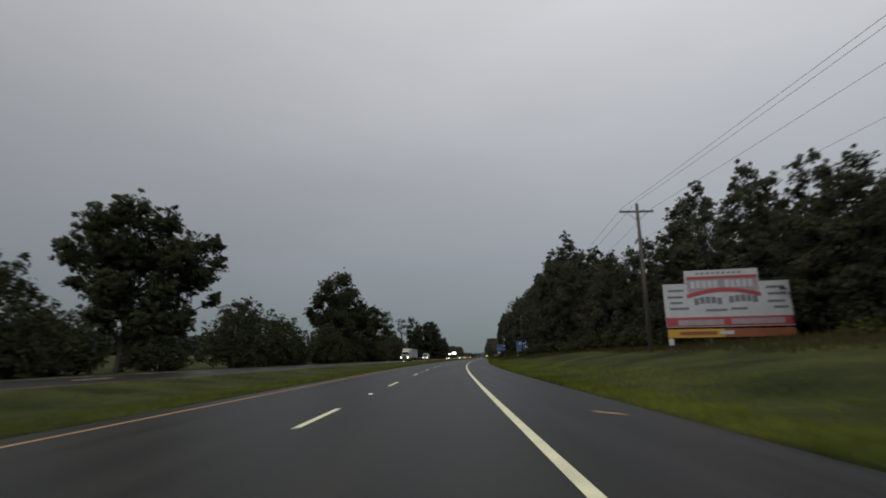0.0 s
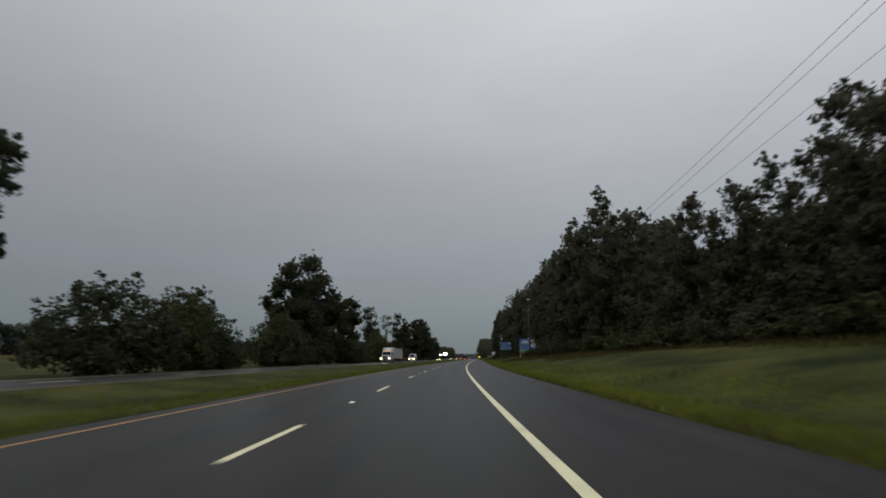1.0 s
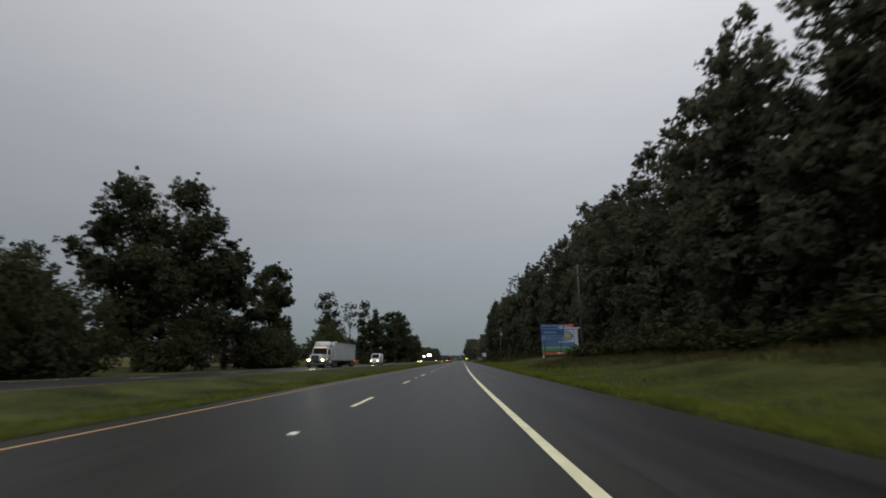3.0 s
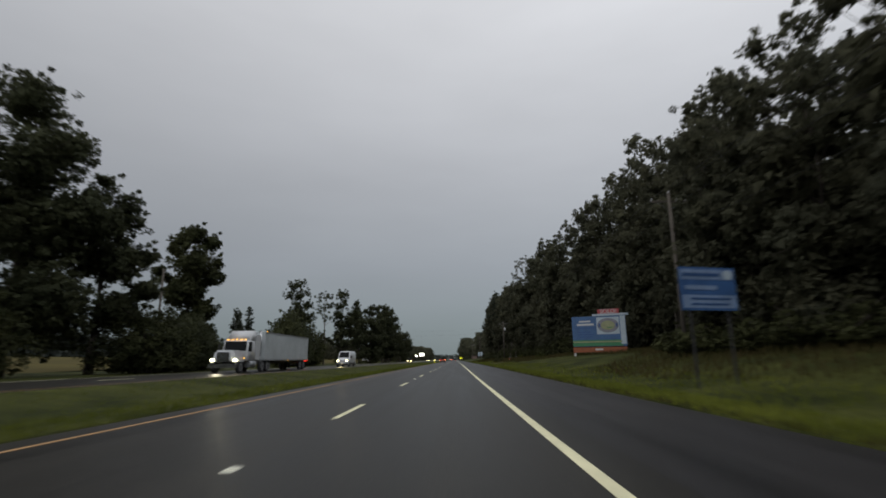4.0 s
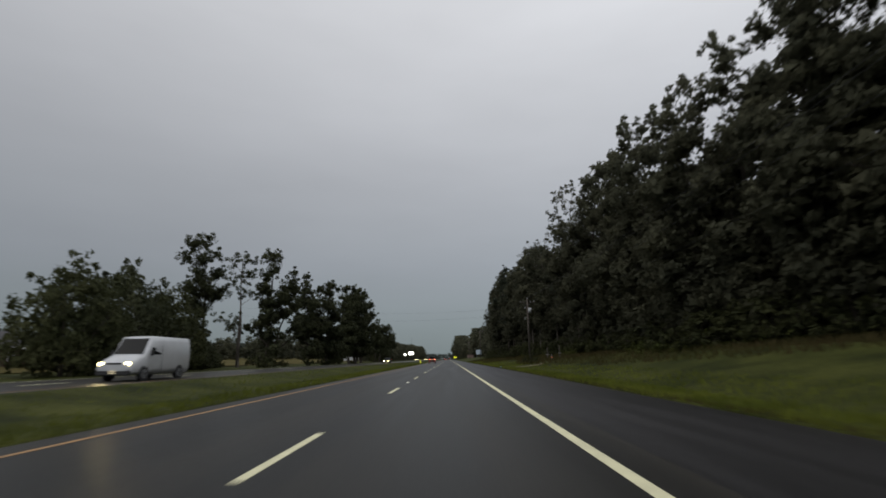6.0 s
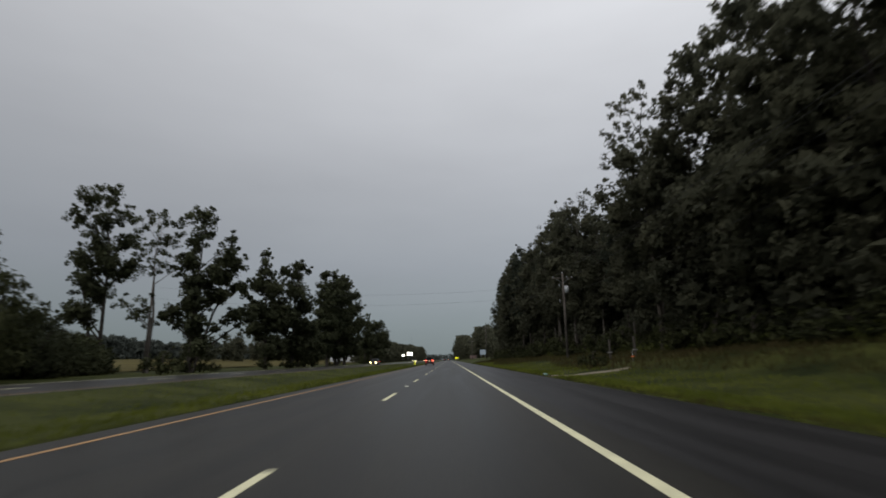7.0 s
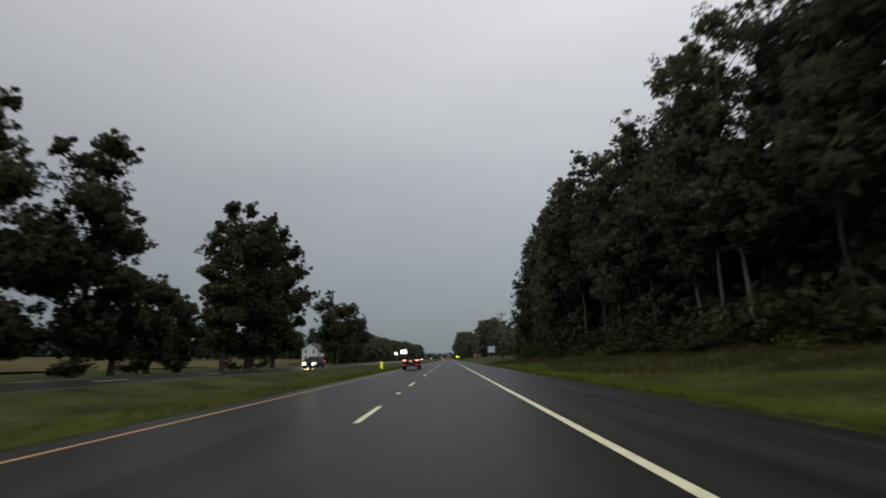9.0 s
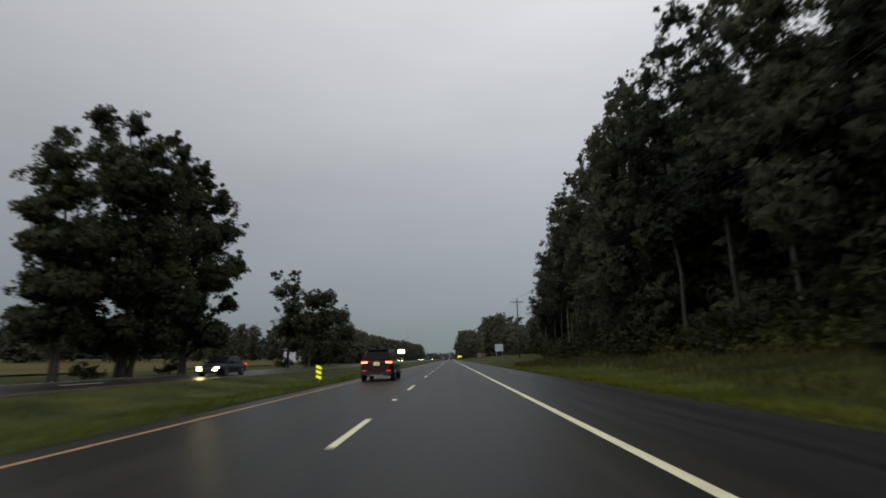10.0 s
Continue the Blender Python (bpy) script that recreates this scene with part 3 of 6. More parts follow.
for s, d, h, sp, sd in ((229, -55, 13.2, 4.2, 61), (239, -56, 15.3, 4.0, 62), (247, -62, 14.5, 4.0, 63), (219, -62, 12.0, 4.4, 64)):
    stand(tree("pointed conifer in a distant garden", sd, crown_masses(sd, h, sp, 0.06, 22, "cone", 1.3, 0.6), 0.2, leaf=LEAF_PINE, size=0.4, per=20), s, d, sd * 31)
stand(tree("big rounded dark tree standing far back across the fields", 65, crown_masses(65, 20.5, 8.4, 0.12, 22, "round", 3.2, 2.3), 0.4, leaf=LEAF_DARK, size=0.6, per=18, clump=0.9), 163, -80, 0)

# shrubs and thickets, from three grown shapes
thicket = stand(bush("dense rounded dark bush along the roadside", 71, 8.8, 5.2, LEAF_SHRUB), 112.3, -33.5, 0, 0.84, 1.06)
thicket2 = stand(bush("dense rounded dark bush along the roadside", 72, 7.8, 4.6, LEAF), 70, -32, 0, 1.2, 1.08)
scrub = stand(bush("dense dark scrub at the foot of the woods", 74, 8.0, 4.8, LEAF_SHRUB, 13, 0.5, 130), 46, 25, 0, 0.6, 0.5)
scrub2 = stand(bush("dense dark scrub at the foot of the woods", 75, 7.6, 4.6, LEAF_DARK, 13, 0.5, 130), 49, 24, 50, 0.6, 0.5)
low_shrub = stand(tree("low leafy shrub at the edge of the trees", 73, deepen(((0.0, 2.0, 0.95), (-1.2, 1.1, 0.9), (1.1, 1.2, 0.95), (0.2, 0.9, 0.9), (-0.5, 1.6, 0.8), (1.9, 0.6, 0.6)), 73, 0.9), 0.06, leaf=LEAF_SHRUB, per=14, size=0.24, clump=0.36, name="shrub", leaders=3, core=1.5, thick=0.55, foot=-0.2), 240, -31, 0)
for ob, s, d, rz, k, kz in ((thicket2, 33, -33, 50, 1.0, 1.05), (thicket, 25, -34, 100, 1.0, 0.95), (thicket2, 41, -34.5, 0, 0.8, 0.7), (thicket2, 50, -31.5, 90, 0.75, 0.5), (thicket, 81, -32, 250, 0.98, 1.0), (thicket2, 87.5, -32.5, 310, 0.95, 0.98), (thicket2, 94, -34, 20, 0.8, 0.6), (thicket, 98.5, -35.5, 160, 0.7, 0.5), (thicket2, 116, -33.5, 70, 1.1, 1.2),
                            (thicket, 122, -34.5, 10, 0.95, 0.95), (thicket, 140, -35, 80, 0.9, 0.8), (thicket, 158, -32.5, 30, 0.95, 0.75), (thicket2, 162, -33, 200, 0.95, 0.85), (thicket2, 166, -32, 60, 0.9, 0.8), (thicket, 171, -34, 160, 0.7, 0.6), (thicket2, 178, -36, 0, 0.6, 0.45)):
    again(ob, s, d, rz, k, kz)
for ob, s, d, rz, k, kz in ((thicket, 206, -35, 300, 1.0, 1.2), (thicket2, 214, -36, 110, 1.05, 1.45), (thicket, 222, -36, 15, 1.0, 1.2), (thicket2, 228, -41, 75, 1.0, 1.2), (thicket, 245, -43.5, 140, 0.75, 0.55), (thicket2, 241, -40.5, 30, 0.7, 0.5), (thicket2, 250.5, -47, 200, 0.7, 0.5), (thicket2, 232, -38, 75, 0.8, 0.8), (thicket, 236, -44, 75, 0.9, 0.8), (thicket, 379, -31.5, 90, 0.8, 1.0)):
    again(ob, s, d, rz, k, kz)
for i, (s, d) in enumerate(((251, -31), (244, -40), (270, -31.5), (280, -30), (290, -31), (283, -32), (309, -30.5), (296, -31), (355, -30), (322, -31), (226, 8.6), (251.8, -33.6), (250.4, -34.6))):
    again(low_shrub, s, d, i * 67, 0.5 + 0.4 * ((i * 37) % 10) / 10)

# ---- woods on the bank ----
WOOD = [
    tree("tall hardwood at the edge of dark roadside woods", 101, crown_masses(101, 24.0, 4.5, 0.32, 20, "tall", 2.3, 1.4), 0.18, leaf=LEAF_DARK, bark=BARK_PALE, per=26, size=0.345, core=1.3),
    tree("tall hardwood with a ragged crown in roadside woods", 102, crown_masses(102, 22.5, 4.4, 0.10, 24, "round", 2.4, 1.2), 0.17, leaf=LEAF_DARK, per=23, size=0.355, core=1.3),
    tree("tall leaning hardwood in roadside woods", 103, crown_masses(103, 23.5, 4.8, 0.26, 20, "vase", 2.2, 1.5), 0.17, leaf=LEAF_DARK, bark=BARK_PALE, per=26, size=0.345, core=1.2, leaders=2),
    tree("tall dark pine in roadside woods", 104, crown_masses(104, 25.0, 3.7, 0.36, 22, "tall", 1.9, 1.1), 0.19, leaf=LEAF_PINE, per=26, size=0.32, core=1.3),
    tree("full leafy tree low to the ground in roadside woods", 105, crown_masses(105, 20.0, 4.8, 0.05, 25, "round", 2.4, 1.3), 0.17, leaf=LEAF_DARK, per=23, size=0.355, core=1.3),
    tree("leafy tree standing back in dark woods", 106, crown_masses(106, 22.0, 4.8, 0.10, 16, "tall", 2.9, 1.8), 0.17, leaf=LEAF_DARK, per=7, size=0.74, clump=0.85, core=1.2),
    tree("leafy tree standing back in dark woods", 107, crown_masses(107, 21.0, 4.8, 0.06, 16, "round", 2.9, 1.8), 0.17, leaf=LEAF_DARK, per=7, size=0.74, clump=0.85, core=1.2),
    tree("leafy tree far off along the road", 109, crown_masses(109, 21.0, 5.0, 0.06, 13, "round", 3.2, 2.0), 0.2, leaf=LEAF_DARK, per=4, size=1.25, clump=1.15, core=0.7),
    tree("leafy tree far off along the road", 110, crown_masses(110, 22.0, 5.0, 0.08, 13, "tall", 3.2, 1.8), 0.2, leaf=LEAF_DARK, per=4, size=1.25, clump=1.15, core=0.7),
]
WOOD_H = (24.0, 22.5, 23.5, 25.0, 20.0, 22.0, 21.0, 21.0, 22.0)
HEIGHTS = ((-60, 9), (18, 9.5), (25, 11), (32, 14), (38, 16.2), (43, 16.6), (48, 17.8), (51, 16.8), (55, 15.5), (60, 15.8), (70, 15.6), (80, 14.6), (86, 16.2), (91, 18.6), (96, 25.5), (106, 23.5), (112, 24), (120, 23), (128, 20.5), (134, 20), (140, 21.5), (147, 23), (158, 25), (168, 27.3), (178, 28.5), (188, 28.5), (195, 26), (208, 25), (221, 25.5), (232, 23), (240, 20.5), (247, 19.6), (252, 20.5), (257, 22.8), (262, 24), (268, 25), (278, 24.3), (290, 24.8), (298, 26.2), (305, 27.3), (318, 27.8), (332, 27.2), (345, 25.0), (366, 21), (385, 18), (410, 15.5), (440, 12), (470, 12), (900, 12))
FRONT = ((-60, 20), (20, 21), (28, 23.5), (45, 23.5), (70, 22), (90, 20.5), (120, 19), (140, 17.3), (156, 24.5), (180, 24.5), (200, 18), (235, 18.7), (250, 18), (280, 17), (330, 16), (370, 18), (400, 24), (900, 27))
wr = random.Random(5)


def wood_tree(i, *args):
    if i in placed:
        return again(WOOD[i], *args)
    placed.add(i)
    return stand(WOOD[i], *args)


def joined(name, label, items):
    """Many trees too far off to tell apart, as one mesh."""
    vs, lv, ls, mi, nv, nl = [], [], [], [], 0, 0
    for i, m in items:
        a = np.array(m)
        for child in WOOD[i].children:
            me = child.data
            v = np.empty(3 * len(me.vertices))
            me.vertices.foreach_get("co", v)
            l = np.empty(len(me.loops), int)
            me.loops.foreach_get("vertex_index", l)
            st = np.empty(len(me.polygons), int)
            me.polygons.foreach_get("loop_start", st)
            vs.append(v.reshape(-1, 3) @ a[:3, :3].T + a[:3, 3])
            lv.append(l + nv)
            ls.append(st + nl)
            mi.append(np.full(len(st), 0 if child.name.startswith("crown") else 1))
            nv += len(me.vertices)
            nl += len(l)
    me = bpy.data.meshes.new(name)
    me.vertices.add(nv)
    me.vertices.foreach_set("co", np.concatenate(vs).ravel())
    me.loops.add(nl)
    me.loops.foreach_set("vertex_index", np.concatenate(lv))
    me.polygons.add(sum(len(q) for q in ls))
    me.polygons.foreach_set("loop_start", np.concatenate(ls))
    me.materials.append(LEAF_DARK)
    me.materials.append(BARK)
    me.polygons.foreach_set("material_index", np.concatenate(mi))
    me.update()
    me.validate()
    return tagged(new(name, me), label, "woods", kind="stuff")


def spot(s, d, rz, k, kz=None):
    x, y = at(s, d)
    return pose(x, y, float(ground_z(s, d)), 0, 0, rz) @ Matrix.Diagonal((k, k, kz or k, 1))


placed = set()
deep, ahead = [], []
for row, (dd, step, lift) in enumerate(((0.0, 4.6, 1.0), (5.5, 5.5, 0.9), (11.5, 8.0, 0.84))):
    s = -40.0 + row * 2
    while s < (470 if row < 2 else 400):
        hh = float(np.interp(s, [a[0] for a in HEIGHTS], [a[1] for a in HEIGHTS]))
        fr = float(np.interp(s, [a[0] for a in FRONT], [a[1] for a in FRONT]))
        i = (wr.choice((0, 1, 2, 3, 0, 3, 4)) if s > 240 else wr.choice((1, 4, 4, 1, 2))) if row == 0 else wr.choice((5, 6) if row == 1 else (7, 8))
        if s > 400 or s < 10:
            i = wr.choice((7, 8))
        k = (hh * wr.uniform(0.93, 1.05) * lift - float(ground_z(s, fr + dd))) / WOOD_H[i]
        args = (s + wr.uniform(-1.5, 1.5), fr + dd + wr.uniform(-1.0, 1.4), wr.uniform(0, 360), max(0.62, min(1.1, k)), k)
        if row == 2 or s > 400 or s < 10:
            deep.append((i, spot(*args)))
        else:
            wood_tree(i, *args)
        s += step * wr.uniform(0.75, 1.25)
stand(tree("big hardwood with limbs spreading out of the woods", 108, crown_masses(108, 25.0, 6.0, 0.36, 24, "round", 2.1, 1.2), 0.24, leaf=LEAF_DARK, per=24, size=0.36, core=0.5), 233, 16.8, 0)
again(WOOD[4], 60, 28, 40, 0.98, 0.93)
# undergrowth at the foot of the woods
s = -20.0
while s < 430:
    fr = float(np.interp(s, [a[0] for a in FRONT], [a[1] for a in FRONT]))
    if 160 < s < 177 or 26 < s < 45:   # kept clear behind the hoardings
        s += 2.0
        continue
    if wr.random() < (0.75 if s < 130 else 0.4):
        again(wr.choice((scrub, scrub2)), s, fr + wr.uniform(-0.5, 2.0), wr.uniform(0, 360), wr.uniform(0.5, 0.8), wr.uniform(0.45, 0.75) * (1.0 if s < 130 else 0.7))
    else:
        again(low_shrub, s, fr - 1.5 + wr.uniform(-1.2, 1.5), wr.uniform(0, 360), wr.uniform(0.6, 1.2))
    s += wr.uniform(2.4, 4.4)
# scrub creeping down the bank
s = 44.0
while s < 150:
    fr = float(np.interp(s, [a[0] for a in FRONT], [a[1] for a in FRONT]))
    again(low_shrub, s, fr - wr.uniform(2.2, 6.0 if s < 120 else 4.0), wr.uniform(0, 360), wr.uniform(0.7, 1.15), wr.uniform(0.5, 0.85))
    s += wr.uniform(1.2, 2.4)
s = 150.0
while s < 345:
    fr = float(np.interp(s, [a[0] for a in FRONT], [a[1] for a in FRONT]))
    if not 215 < s < 232 and not 164 < s < 176:
        again(low_shrub, s, fr - wr.uniform(1.5, 4.5), wr.uniform(0, 360), wr.uniform(0.5, 1.0), wr.uniform(0.3, 0.6))
    s += wr.uniform(2.0, 5.0)
# trees along the road far ahead, closing up into rounded masses
for rows, step, front, tops in (
        (2, 6.5, ((480, 27), (540, 24), (556, 17), (620, 22), (700, 12), (860, 8)), ((480, 12), (515, 14), (540, 21), (556, 25), (610, 25), (650, 19), (720, 20), (760, 27), (830, 30), (860, 26))),
        (2, 8.0, ((432, -37), (470, -39), (560, -40), (980, -40)), ((432, 13), (450, 14), (560, 14), (700, 16.5), (850, 19), (960, 20), (980, 17)))):
    for row in range(rows):
        s = front[0][0] + 2.0 * row
        while s < front[-1][0]:
            out = 7.0 * row + wr.uniform(0, 4)
            d = float(np.interp(s, *zip(*front))) + (out if front[0][1] > 0 else -out)
            h = float(np.interp(s, *zip(*tops))) * wr.uniform(0.86, 1.04)
            i = wr.choice((7, 7, 8))
            k = h / WOOD_H[i]
            ahead.append((i, spot(s, d, wr.uniform(0, 360), max(k, 0.8) * wr.uniform(1.0, 1.25), k)))
            s += step * wr.uniform(0.7, 1.3) * (1 + max(0.0, s - 600) * 0.002)
for s, d, rz, k in ((404, -92, 10, 0.62), (418, -86, 80, 0.60), (432, -88, 200, 0.63), (444, -84, 140, 0.60), (456, -80, 300, 0.64), (468, -80, 20, 0.66), (480, -76, 100, 0.68), (492, -70, 60, 0.74), (500, -62, 40, 0.72)):
    again(WOOD[5 + int(rz / 10) % 2], s, d, rz, k)
for s in range(384, 640, 9):
    i = wr.choice((7, 8))
    k = float(np.interp(s, (384, 440, 520, 640), (11, 13, 19, 21))) * wr.uniform(0.85, 1.02) / WOOD_H[i]
    ahead.append((i, spot(s, -103 + wr.uniform(-9, 6), wr.uniform(0, 360), max(k, 0.7) * 1.2, k)))
joined("deep_woods", "dark trees standing deep in the roadside woods", deep)
joined("trees_ahead", "rows of dark trees along the road far ahead", ahead)
for i in (7, 8):
    for ob in (*WOOD[i].children, WOOD[i]):
        bpy.data.objects.remove(ob)
# brambles and vines at the wood's edge
rng = np.random.default_rng(7)
bc = []
for s in np.arange(5, 350, 0.35):
    fr = float(np.interp(s, [a[0] for a in FRONT], [a[1] for a in FRONT]))
    for _ in range(3):
        if 164 < s < 177 or 28 < s < 41:
            continue
        e = rng.uniform(0, 1)
        d = fr + 1.2 - 4.6 * e + math.sin(s * 0.21)
        x, y = at(s, d)
        bc.append((x, y, float(ground_z(s, d)) + rng.uniform(0.05, 1.5 - 1.1 * e), rng.uniform(0.3, 0.6), 1.0, -0.5, 0.0, 0.6))
tagged(new("brambles", leaves_mesh("brambles", bc, 16, 0.24, LEAF_WEED, rng, 0.8)), "tangled green brambles spilling out of the woods", "brambles", kind="stuff")
# leaf clumps added inside the woods to close sky gaps and darken the interior
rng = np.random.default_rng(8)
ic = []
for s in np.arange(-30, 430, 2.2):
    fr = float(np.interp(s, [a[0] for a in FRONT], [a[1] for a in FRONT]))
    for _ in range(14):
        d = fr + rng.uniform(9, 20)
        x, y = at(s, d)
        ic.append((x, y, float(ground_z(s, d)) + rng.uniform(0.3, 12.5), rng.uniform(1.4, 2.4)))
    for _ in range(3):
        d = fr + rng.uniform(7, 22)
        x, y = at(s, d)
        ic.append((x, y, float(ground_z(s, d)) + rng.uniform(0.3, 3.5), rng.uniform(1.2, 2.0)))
tagged(new("woods_understorey", leaves_mesh("woods_understorey", ic, 22, 1.55, LEAF_DARK, rng, 0.9)), "dense leafy understorey filling sky gaps deep inside the woods", "woods", kind="stuff")
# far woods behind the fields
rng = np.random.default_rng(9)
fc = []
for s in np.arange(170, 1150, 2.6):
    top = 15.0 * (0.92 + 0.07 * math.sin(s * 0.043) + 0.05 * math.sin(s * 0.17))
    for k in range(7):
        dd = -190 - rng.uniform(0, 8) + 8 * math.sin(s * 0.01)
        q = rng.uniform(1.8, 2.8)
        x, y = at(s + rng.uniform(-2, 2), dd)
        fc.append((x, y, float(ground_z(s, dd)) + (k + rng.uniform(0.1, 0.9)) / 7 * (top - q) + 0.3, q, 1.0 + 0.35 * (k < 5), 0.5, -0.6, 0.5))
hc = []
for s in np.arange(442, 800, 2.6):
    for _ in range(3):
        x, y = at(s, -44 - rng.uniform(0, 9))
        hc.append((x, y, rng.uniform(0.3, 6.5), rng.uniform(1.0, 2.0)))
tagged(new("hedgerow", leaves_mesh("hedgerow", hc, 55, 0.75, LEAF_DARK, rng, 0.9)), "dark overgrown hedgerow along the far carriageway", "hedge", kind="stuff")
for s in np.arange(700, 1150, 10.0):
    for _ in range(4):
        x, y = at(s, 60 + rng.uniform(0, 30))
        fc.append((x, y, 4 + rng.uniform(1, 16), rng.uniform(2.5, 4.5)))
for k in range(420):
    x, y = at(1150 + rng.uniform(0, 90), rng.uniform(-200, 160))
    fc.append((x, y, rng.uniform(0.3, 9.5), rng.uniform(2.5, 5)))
far_woods = tagged(new("far_woods", leaves_mesh("far_woods", fc, 44, 2.1, LEAF_HAZED, rng, 0.9)), "distant dark line of woods behind the fields", "woods", kind="stuff")


# ---- things: helpers ----
def part(name, bm, mat, parent=None, label=""):
    """Links a bmesh as one mesh object under a thing or a part."""
    me = bpy.data.meshes.new(name)
    bm.to_mesh(me)
    bm.free()
    me.materials.append(mat)
    ob = new(name, me)
    if parent:
        ob.parent = parent
    return tagged(ob, label)


def box(sx, sy, sz, at_=(0, 0, 0), bevel=0.0, taper=1.0, turn=None):
    bm = bmesh.new()
    bmesh.ops.create_cube(bm, size=1)
    for v in bm.verts:
        k = taper if v.co.z > 0 else 1
        v.co = Vector((v.co.x * sx * k, v.co.y * sy * k, v.co.z * sz))
    if bevel:
        bmesh.ops.bevel(bm, geom=bm.edges[:], offset=bevel, segments=2, affect="EDGES")
    m = Matrix.Translation(at_)
    bmesh.ops.transform(bm, matrix=m @ turn if turn else m, verts=bm.verts)
    return bm


def rod(r0, r1, length, at_=(0, 0, 0), axis="z", sides=14, bevel=0.0):
    bm = bmesh.new()
    bmesh.ops.create_cone(bm, cap_ends=True, segments=sides, radius1=r0, radius2=r1, depth=length)
    if bevel:
        bmesh.ops.bevel(bm, geom=[e for e in bm.edges if len(e.link_faces) == 2 and min(len(f.verts) for f in e.link_faces) < max(len(f.verts) for f in e.link_faces)], offset=bevel, segments=2, affect="EDGES")
    m = Matrix.Translation(at_)
    if axis == "x":
        m = m @ pose(0, 0, 0, 0, 90, 0)
    elif axis == "y":
        m = m @ pose(0, 0, 0, 90, 0, 0)
    bmesh.ops.transform(bm, matrix=m, verts=bm.verts)
    for f in bm.faces:
        f.smooth = len(f.verts) == 4
    return bm


def plate(corners, thick):
    """A slab over four corners, thick along its normal."""
    p = [Vector(c) for c in corners]
    nrm = (p[1] - p[0]).cross(p[3] - p[0]).normalized() * thick
    bm = bmesh.new()
    a = [bm.verts.new(q) for q in p]
    b = [bm.verts.new(q + nrm) for q in p]
    bm.faces.new(b)
    bm.faces.new(a[::-1])
    for i in range(4):
        bm.faces.new((a[i], a[(i + 1) % 4], b[(i + 1) % 4], b[i]))
    return bm


def patch(c, u0, u1, v0, v1, off=0.004, thick=0.006):
    """A slab on part of a four-cornered face c (bottom left, bottom right, top right, top left)."""
    c = [Vector(q) for q in c]
    def pt(u, v):
        return c[0].lerp(c[1], u).lerp(c[3].lerp(c[2], u), v)
    n = (c[1] - c[0]).cross(c[3] - c[0]).normalized()
    return plate([pt(u, v) + n * off for u, v in ((u0, v0), (u1, v0), (u1, v1), (u0, v1))], thick)


def wire_mesh(name, a, b, sag, r, mat, n=24):
    a, b = Vector(a), Vector(b)
    run = [(a.lerp(b, i / n) - Vector((0, 0, 4 * sag * (i / n) * (1 - i / n))), r) for i in range(n + 1)]
    return tubes_mesh(name, [run], mat, 5)


PAINT_DARK = material("dark_maroon_car_paint", (0.028, 0.004, 0.005), 0.3, vary=0.12, scale=3, fine=30, spec=0.4, coat=0.15)
PAINT_BLACK = material("black_car_paint", (0.004, 0.0042, 0.005), 0.4, vary=0.12, scale=3, fine=30, spec=0.14)
PAINT_WHITE = material("white_vehicle_paint", (0.46, 0.47, 0.48), 0.35, vary=0.07, scale=1.5, fine=20, spec=0.5, coat=0.3)
PAINT_GREY = material("grey_car_paint", (0.12, 0.125, 0.13), 0.3, vary=0.1, scale=2, fine=25, spec=0.5, coat=0.5)
TRAILER = material("white_trailer_panel", (0.38, 0.41, 0.42), 0.45, vary=0.12, scale=0.6, fine=12, bump=0.15, bump_scale=3)
GLASS_DARK = material("tinted_glass", (0.005, 0.0055, 0.006), 0.14, vary=0.05, scale=3, fine=10, spec=0.08)
RUBBER = material("tyre_rubber", (0.018, 0.018, 0.019), 0.85, vary=0.2, scale=6, fine=40, bump=0.4, bump_scale=60)
BLACK_TRIM = material("black_plastic", (0.02, 0.02, 0.021), 0.6, vary=0.2, scale=5, fine=30)
CHROME = material("chrome", (0.55, 0.55, 0.56), 0.18, metal=1.0, vary=0.06)
ALLOY = material("alloy_rim", (0.45, 0.45, 0.46), 0.3, metal=1.0, vary=0.1)
STEEL = material("galvanised_steel", (0.32, 0.33, 0.34), 0.5, metal=0.8, vary=0.15, scale=4, fine=30)
TAIL = material("lit_tail_lamp", (0.5, 0.03, 0.01), 0.3, vary=0.05, emit=(1.0, 0.03, 0.015), power=2.6)
BRAKE = material("lit_lamp_core", (0.6, 0.2, 0.05), 0.3, vary=0.05, emit=(1.0, 0.30, 0.16), power=9.0)
# Bumper reflectors with added emission; they glow without being lamps.
REFLECTOR = material("glowing_bumper_reflector", (0.35, 0.02, 0.015), 0.2, vary=0.1, emit=(1.0, 0.05, 0.02), power=0.6)
HEAD = material("lit_head_lamp", (0.9, 0.85, 0.7), 0.2, vary=0.03, emit=(1.0, 0.84, 0.36), power=10.0)
HEAD_WHITE = material("lit_white_head_lamp", (0.9, 0.9, 0.85), 0.2, vary=0.03, emit=(1.0, 0.95, 0.55), power=6.0)
AMBER = material("lit_amber_lamp", (0.8, 0.35, 0.05), 0.3, vary=0.05, emit=(1.0, 0.50, 0.06), power=3.0)
# Plate emission stands in for the light a plate lamp would throw.
PLATE_GLOW = material("licence_plate", (0.62, 0.58, 0.42), 0.4, vary=0.1, emit=(1.0, 0.80, 0.45), power=0.35)
WOOD_POLE = material("weathered_pole_wood", (0.068, 0.058, 0.048), 0.95, vary=0.3, scale=2.5, fine=18, bump=0.8, bump_scale=20, stretch=(1, 1, 0.15))
CABLE = material("black_cable", (0.015, 0.015, 0.016), 0.7, vary=0.1)
